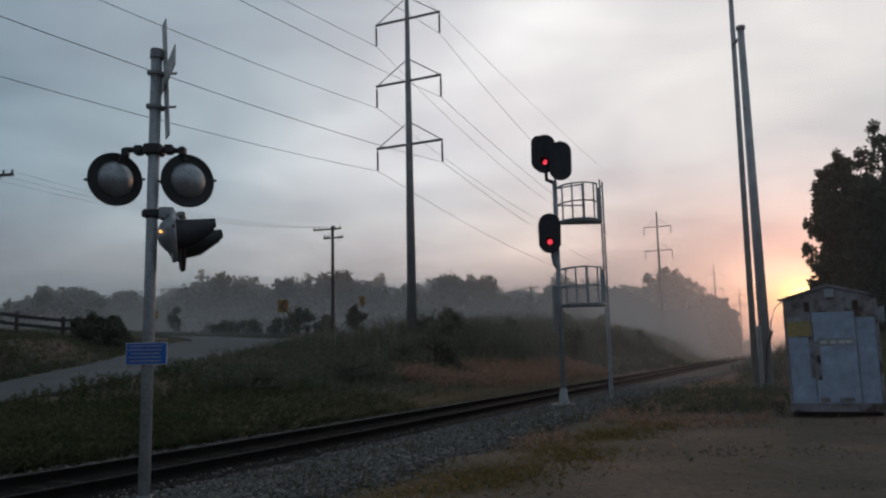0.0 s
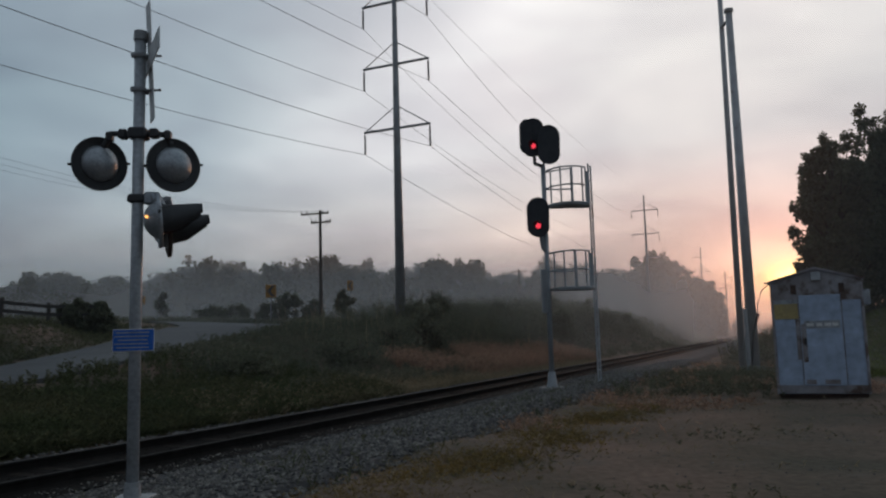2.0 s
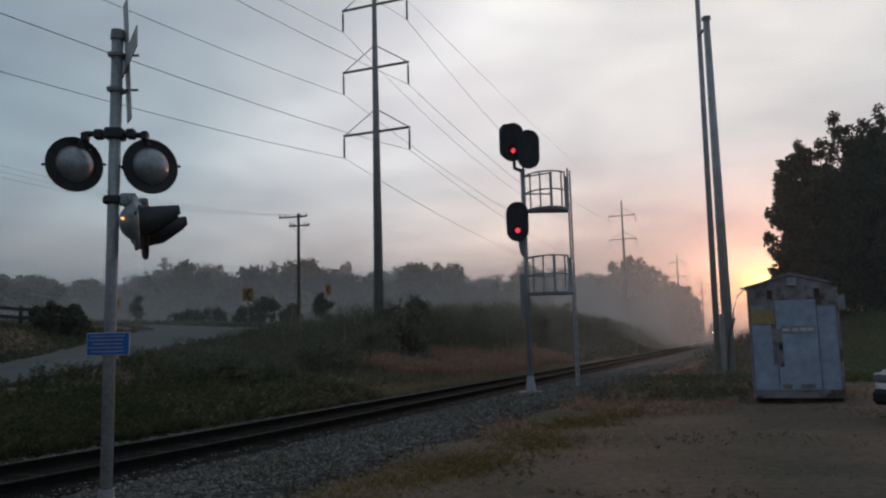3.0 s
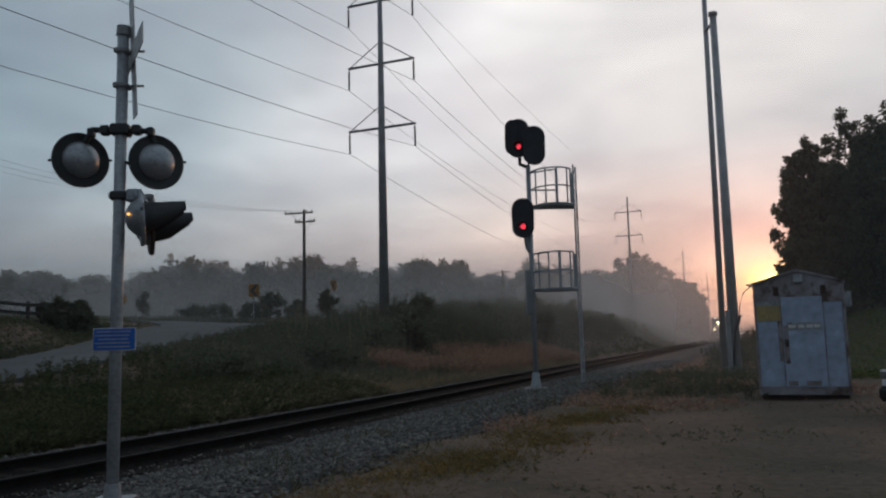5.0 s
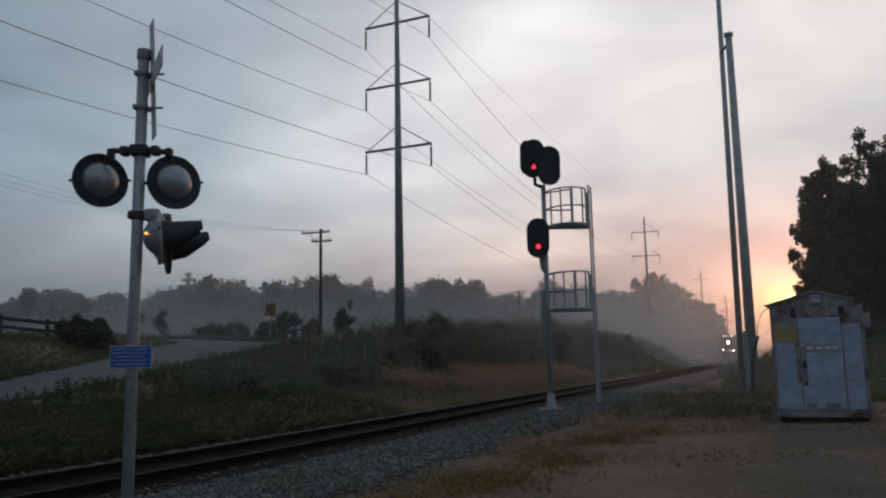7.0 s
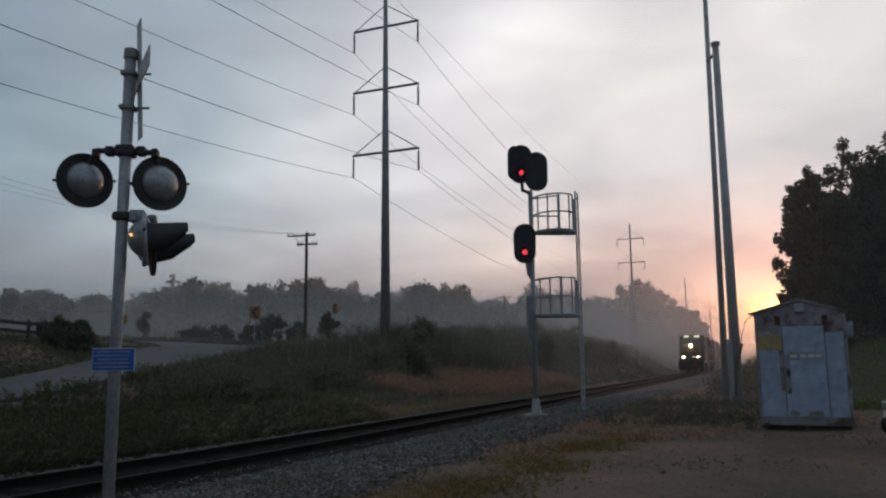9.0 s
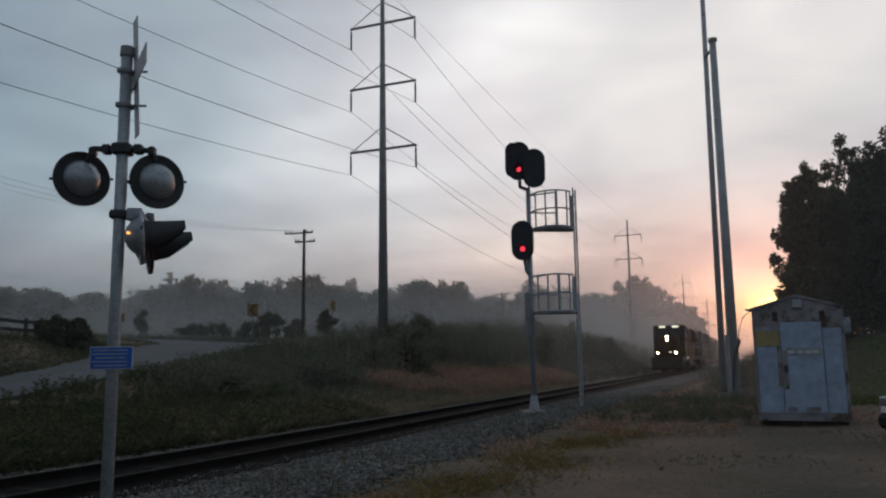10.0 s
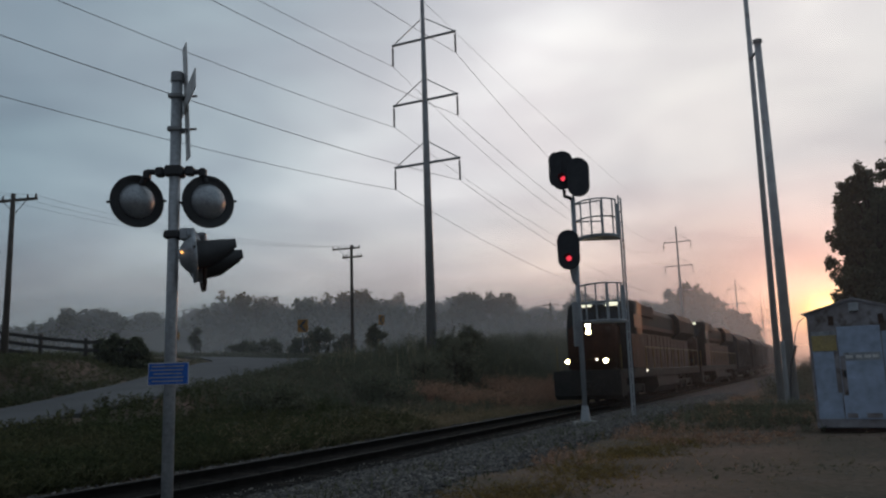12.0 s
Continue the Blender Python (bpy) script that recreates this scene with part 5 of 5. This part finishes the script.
    u, v = rng.uniform(27, 56, n), rng.uniform(-16, -1.2, n)
    plants("meadow_grass", u, v, rng.uniform(0.08, 0.22, n), 5, 0.16, 0.012, "meadow", "mown green grass on the rise behind the hut", 0.4, "grass")
    n = 900
    u, v = rng.uniform(19, 33, n), rng.uniform(0.2, 4.2, n)
    ok = (patchy(u, v, 0.7, 6) > 0.42) & (u < 30.5)
    plants("weeds", u[ok], v[ok], rng.uniform(0.15, 0.45, ok.sum()), 16, 0.12, 0.014, "weed", "low weeds on the dirt between track and hut")
    # grassy bank under the fence, hedge strip past the bend
    n = 26000
    u, v = rng.uniform(-2, 36, n), rng.uniform(17, 52, n)
    ok = off_road(u, v, 0.3) & (v > 12.9 + 0.497 * u)
    plants("green_grass", u[ok], v[ok], rng.uniform(0.15, 0.4, ok.sum()), 8, 0.2, 0.014, "grass", "thick dark grass on the bank under the fence", 0.4, "grass")
    k = rng.integers(70, len(ROAD_LINE) - 12, 5000)
    t = np.gradient(ROAD_LINE, axis=0)
    nn = np.stack([t[:, 1], -t[:, 0]], -1) / np.linalg.norm(t, axis=1)[:, None]
    q = ROAD_LINE[k] + nn[k] * rng.uniform(4.6, 7.5, 5000)[:, None] + rng.normal(0, 0.6, (5000, 2))
    ok = off_road(q[:, 0], q[:, 1], 0.5)
    plants("hedge_weeds", q[ok, 0], q[ok, 1], rng.uniform(0.25, 0.6, ok.sum()), 14, 0.24, 0.03, "weed", "low dark weeds along the outer road edge", 0.3)
    # far verge and hill grass
    n = 16000
    u, v = rng.uniform(-5, 75, n), rng.uniform(18, 60, n)
    ok = off_road(u, v, 0.25)
    plants("green_grass", u[ok], v[ok], rng.uniform(0.12, 0.38, ok.sum()), 5, 0.22, 0.016, "grass", "rough grass on the slope round the road", 0.4, "grass")


undergrowth()


def pebbles():
    n = 9000
    u, v = 2 + rng.random(n) ** 1.5 * 26, rng.uniform(-7, 6, n)
    keep = rng.random(n) < 0.2 + 0.8 * patchy(u, v, 0.9, 11)
    u, v = u[keep], v[keep]
    n = len(u)
    x, y = xy(u, v)
    z = height(u, v) + 0.04 * np.sin(u * 1.7 + v * 0.6) * np.sin(v * 1.3 - u * 0.4)
    s = rng.uniform(0.006, 0.02, n)
    base = np.stack([x, y, z], -1)
    a = rng.uniform(0, 6.28, n)
    corner = [np.stack([np.cos(a + k) * s, np.sin(a + k) * s, np.zeros(n)], -1) for k in (0, 2.0, 4.1)] + [np.stack([np.zeros(n), np.zeros(n), s * 0.9], -1)]
    co = np.stack([base + c for c in corner], 1).reshape(-1, 3)
    tri = np.array([(0, 1, 3), (1, 2, 3), (2, 0, 3)])
    fc = (tri[None] + 4 * np.arange(n)[:, None, None]).reshape(-1, 3)
    me = bpy.data.meshes.new("pebbles")
    me.from_pydata(co.tolist(), [], fc.tolist())
    me.materials.append(M["stone"])
    tagged(new("pebbles", me), "scattered small grey pebbles on the dirt", "gravel", kind="stuff")


pebbles()


# ---- morning mist and an added flare veil ----
def mist():
    """Thin mist sheets and one added veil: each sheet's density falls off with height and changes towards the sun."""
    m = bpy.data.materials.new("mist")
    m.use_nodes = True
    nt = m.node_tree
    nt.nodes.clear()
    N, L = nt.nodes.new, nt.links.new
    out, mx, tr, df, tl, ad = N("ShaderNodeOutputMaterial"), N("ShaderNodeMixShader"), N("ShaderNodeBsdfTransparent"), N("ShaderNodeBsdfDiffuse"), N("ShaderNodeBsdfTranslucent"), N("ShaderNodeMixShader")
    df.inputs[0].default_value = tl.inputs[0].default_value = (0.95, 0.95, 0.95, 1)
    fw = N("ShaderNodeAttribute")
    fw.attribute_name = "forward_scatter"
    L(fw.outputs["Fac"], ad.inputs[0])
    L(df.outputs[0], ad.inputs[1]), L(tl.outputs[0], ad.inputs[2])
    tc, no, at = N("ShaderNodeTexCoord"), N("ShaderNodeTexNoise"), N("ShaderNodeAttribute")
    at.attribute_name = "sheet_opacity"
    L(tc.outputs["Object"], no.inputs["Vector"])
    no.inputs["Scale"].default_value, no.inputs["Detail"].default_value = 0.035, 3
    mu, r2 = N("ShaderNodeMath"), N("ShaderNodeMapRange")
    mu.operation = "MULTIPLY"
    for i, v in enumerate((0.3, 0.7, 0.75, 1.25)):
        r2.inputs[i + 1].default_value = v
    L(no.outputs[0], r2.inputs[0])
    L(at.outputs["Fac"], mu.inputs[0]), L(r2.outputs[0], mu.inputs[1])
    L(mu.outputs[0], mx.inputs[0]), L(tr.outputs[0], mx.inputs[1]), L(ad.outputs[0], mx.inputs[2])
    L(mx.outputs[0], out.inputs[0])
    M["mist"] = m
    for dist, top, dense, left, right in MIST_AND_VEIL:
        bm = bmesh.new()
        lay = bm.verts.layers.float.new("sheet_opacity")
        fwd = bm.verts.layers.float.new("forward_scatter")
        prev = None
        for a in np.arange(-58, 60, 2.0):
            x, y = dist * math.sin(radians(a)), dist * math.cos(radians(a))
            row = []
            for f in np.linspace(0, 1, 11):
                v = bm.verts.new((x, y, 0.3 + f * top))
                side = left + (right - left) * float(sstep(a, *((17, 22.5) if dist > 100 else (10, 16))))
                # brighter scatter towards the sun is baked in by bearing
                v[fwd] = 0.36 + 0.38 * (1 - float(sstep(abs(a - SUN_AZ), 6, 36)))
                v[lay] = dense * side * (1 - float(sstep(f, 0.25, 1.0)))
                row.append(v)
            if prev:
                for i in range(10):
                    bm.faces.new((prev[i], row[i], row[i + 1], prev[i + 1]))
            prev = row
        tagged(link("mist_sheet", bm, "mist"), "thin grey sheet of morning mist, the nearest an added flare veil", "mist", "mist banks", "stuff")


# the 29 m sheet is an added veil lifting dark tones like camera flare
MIST_AND_VEIL = [(29, 36, 0.036, 0.5, 1.3), (52, 8, 0.05, 1.0, 0.0), (66, 9, 0.07, 1.0, 0.0), (84, 12, 0.12, 1.0, 0.1), (104, 18, 0.18, 1.0, 0.15), (126, 31, 0.26, 1.0, 0.5), (145, 33, 0.28, 1.0, 0.65), (185, 22, 0.18, 1.0, 0.9), (236, 18, 0.22, 1.0, 1.1)]
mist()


# ---- train ----
def wheelset(parent, y, x_half=0.75, r=0.5):
    w = part("wheelset", lathe([(0.0, -0.83), (r * 0.9, -0.82), (r, -0.80), (r, -0.69), (r * 1.05, -0.68), (r * 0.9, -0.66), (0.09, -0.62), (0.09, 0.62), (r * 0.9, 0.66), (r * 1.05, 0.68), (r, 0.69), (r, 0.80), (r * 0.9, 0.82), (0.0, 0.83)], 20, pose(0, 0, 0, 0, 0, 90)), "rail", parent, smooth=True)
    w.matrix_basis = pose(0, y, r)
    return w


def truck(parent, y, axles, wheels, r=0.5):
    n = len(axles)
    span = max(axles) - min(axles)
    tk = part("truck", box(-1.02, y, 0.62, 0.16, span + 1.0, 0.34, bevel=0.03), "loco_black", parent)
    part("side_frame", box(1.02, y, 0.62, 0.16, span + 1.0, 0.34, bevel=0.03), "loco_black", tk)
    part("bolster", box(0, y, 0.75, 2.0, 0.5, 0.3), "loco_black", tk)
    for a in axles:
        for s in (-1, 1):
            part("journal_box", box(s * 1.1, y + a, 0.52, 0.16, 0.34, 0.36, bevel=0.03), "loco_black", tk)
        wheels.append((wheelset(parent, y + a, r=r), y + a, r))


def locomotive(wheels, lead):
    """A wide-nosed road diesel, front at local y = 0, facing -Y."""
    t = empty("locomotive", Matrix(), "dusty orange and black diesel freight locomotive with lit headlights" if lead else "dusty orange and black trailing diesel locomotive", "locomotive")
    part("frame", box(0, 11.3, 1.32, 3.0, 21.6, 0.42, bevel=0.03), "loco_black", t)
    part("pilot", prism([(0.35, 0.25), (0.05, 0.45), (0.0, 1.5), (0.6, 1.5)], "x", -1.5, 1.5), "loco_black", t, "black steel pilot plate")
    nose = [(0.75, 1.5), (0.85, 2.9), (1.05, 3.55), (2.4, 3.62), (2.4, 1.5)]
    bm = prism(nose, "x", -1.05, 1.05)
    bmesh.ops.bevel(bm, geom=[e for e in bm.edges], offset=0.12, segments=2, affect="EDGES")
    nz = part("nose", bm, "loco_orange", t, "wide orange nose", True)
    part("nose_stripe", box(0, 0.80, 1.95, 1.9, 0.03, 0.10), "loco_yellow", nz)
    cab = [(2.3, 1.5), (2.25, 3.5), (2.62, 4.40), (2.85, 4.72), (4.9, 4.78), (5.0, 1.5)]
    bm = prism(cab, "x", -1.52, 1.52)
    bmesh.ops.bevel(bm, geom=[e for e in bm.edges], offset=0.10, segments=2, affect="EDGES")
    cb = part("cab", bm, "loco_black", t, "black-roofed cab", True)
    for s in (-1, 1):
        part("windscreen", box(s * 0.68, 2.40, 3.95, 1.05, 0.04, 0.62, m=pose(0, 0, 0, -24, 0, 0)), "glass", cb)
        part("side_window", box(s * 1.525, 3.7, 3.75, 0.02, 1.3, 0.62), "glass", cb)
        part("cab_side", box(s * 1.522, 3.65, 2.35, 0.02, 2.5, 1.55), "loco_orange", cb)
        part("number_board", box(s * 0.64, 2.72, 4.56, 0.62, 0.06, 0.20, m=pose(0, 0, 0, -24, 0, 0)), "board", cb, "lit number board")
        part("handrail", tube((s * 1.45, 0.5, 1.5), (s * 1.45, 0.5, 2.6), 0.02, seg=6), "loco_yellow", t)
        part("handrail", tube((s * 1.5, 5.2, 2.55), (s * 1.5, 21.5, 2.55), 0.02, seg=6), "loco_yellow", t)
        for y in np.arange(5.4, 21.6, 1.8):
            part("stanchion", tube((s * 1.5, y, 1.5), (s * 1.5, y, 2.55), 0.018, seg=6), "loco_yellow", t)
        part("step_well", box(s * 1.3, 0.75, 0.85, 0.4, 0.6, 0.9), "loco_black", t)
        dl = part("ditch_light", tube((s * 0.86, 0.34, 1.92), (s * 0.86, 0.14, 1.92), 0.13, seg=14), "loco_black", t)
        if lead:
            part("lens", tube((s * 0.86, 0.14, 1.92), (s * 0.86, 0.12, 1.92), 0.09, seg=14), "lamp", dl, "lit ditch lamp")
            part("step_light", tube((s * 1.52, 5.3, 1.42), (s * 1.54, 5.3, 1.42), 0.06, seg=8), "lamp_small", t, "small lit step lamp")
    if lead:
        part("headlight_case", box(0, 0.78, 3.36, 0.32, 0.16, 0.62, bevel=0.04), "loco_black", nz)
        for z in (3.22, 3.5):
            part("headlight", tube((0, 0.70, z), (0, 0.68, z), 0.115, seg=14), "lamp", nz, "lit twin headlight")
        part("marker_lamp", tube((0.30, 0.74, 1.98), (0.30, 0.72, 1.98), 0.05, seg=10), "lamp_small", nz)
    hood = [(-0.95, 1.5), (0.95, 1.5), (0.95, 3.3), (1.15, 3.5), (1.15, 4.35), (0.9, 4.62), (-0.9, 4.62), (-1.15, 4.35), (-1.15, 3.5), (-0.95, 3.3)]
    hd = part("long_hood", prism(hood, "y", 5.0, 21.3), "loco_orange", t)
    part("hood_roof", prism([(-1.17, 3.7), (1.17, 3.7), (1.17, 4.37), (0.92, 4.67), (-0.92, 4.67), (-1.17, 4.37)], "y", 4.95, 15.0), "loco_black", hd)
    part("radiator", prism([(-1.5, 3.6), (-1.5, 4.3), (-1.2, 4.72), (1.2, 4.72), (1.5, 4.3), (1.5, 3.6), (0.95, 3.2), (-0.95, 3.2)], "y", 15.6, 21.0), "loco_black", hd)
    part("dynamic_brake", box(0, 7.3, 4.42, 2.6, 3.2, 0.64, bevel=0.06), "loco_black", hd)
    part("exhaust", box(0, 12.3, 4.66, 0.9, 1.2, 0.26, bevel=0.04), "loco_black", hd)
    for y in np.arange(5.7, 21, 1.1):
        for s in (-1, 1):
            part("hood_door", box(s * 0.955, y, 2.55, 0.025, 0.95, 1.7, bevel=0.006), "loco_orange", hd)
    part("fuel_tank", prism([(-1.35, 1.1), (-1.45, 0.6), (-1.1, 0.25), (1.1, 0.25), (1.45, 0.6), (1.35, 1.1)], "y", 8.3, 14.3), "loco_black", t)
    truck(t, 4.1, (-1.85, 0, 1.85), wheels)
    truck(t, 18.4, (-1.85, 0, 1.85), wheels)
    part("coupler", box(0, -0.05, 0.88, 0.3, 0.5, 0.3, bevel=0.04), "loco_black", t)
    return t


def hopper(wheels):
    t = empty("hopper_car", Matrix(), "tall grey covered hopper freight wagon with ribbed sides", "freight wagon", "freight wagons")
    body = [(-1.5, 1.3), (-1.55, 3.9), (-1.1, 4.55), (1.1, 4.55), (1.55, 3.9), (1.5, 1.3), (0.9, 0.7), (-0.9, 0.7)]
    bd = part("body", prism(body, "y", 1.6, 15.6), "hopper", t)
    for y in np.arange(2.2, 15.6, 1.0):
        for s in (-1, 1):
            part("side_rib", box(s * 1.56, y, 2.6, 0.06, 0.09, 2.5), "hopper", bd)
    part("frame", box(0, 8.6, 1.15, 2.2, 17.0, 0.3), "loco_black", t)
    for y in (1.0, 16.2):
        for s in (-1, 1):
            part("end_post", tube((s * 1.3, y, 1.2), (s * 1.3, 1.7 if y < 5 else 15.5, 3.9), 0.05, seg=6), "hopper", t)
    part("roof_walk", box(0, 8.6, 4.66, 0.7, 14.0, 0.06), "galv_dark", t)
    for y in (3.6, 7, 10.4, 13.6):
        part("hatch", tube((0, y, 4.55), (0, y, 4.78), 0.4, 0.36, 12), "hopper", t)
    for y in (2.0, 15.2):
        truck(t, y, (-0.9, 0.9), wheels, 0.46)
    return t


WHEELS = []
TRAIN = []
offset = 0.0
for k in range(7):
    mine = []
    if k < 2:
        thing = locomotive(mine, k == 0)
    elif k == 2:
        thing = hopper(mine)
        HOPPER = thing
    else:
        thing = copy_thing(HOPPER, Matrix())
    TRAIN.append((thing, offset))
    if k < 2:
        WHEELS += mine
    offset += 22.9 if k < 2 else 17.6
SPEED, FRONT_END = 23.2, 33.7


def train_pose(u):
    x, y = xy(u, TRACK_V + float(bend(u)))
    lean = math.degrees(math.atan(max(u + 9 - 60, 0) / 3700))
    return pose(x, y, float(grade(u)), 0.26, 0, -AZ + lean)


def motions():
    ts = [0.0, 2.0, 4.0, 5.0, 6.0, 7.0, 8.0, 9.0, 10.0, 11.0, 12.0]
    for thing, back in TRAIN:
        walk(thing, [(t, train_pose(FRONT_END + back + SPEED * (12.0 - t))) for t in ts])
    for wheel, y, r in WHEELS:
        rows = []
        for i in range(361):
            turn = math.degrees(SPEED / r) * i / 30.0
            rows.append((i / 30.0, pose(0, y, r) @ Matrix.Rotation(radians(turn), 4, "X")))
        walk(wheel, rows)


motions()
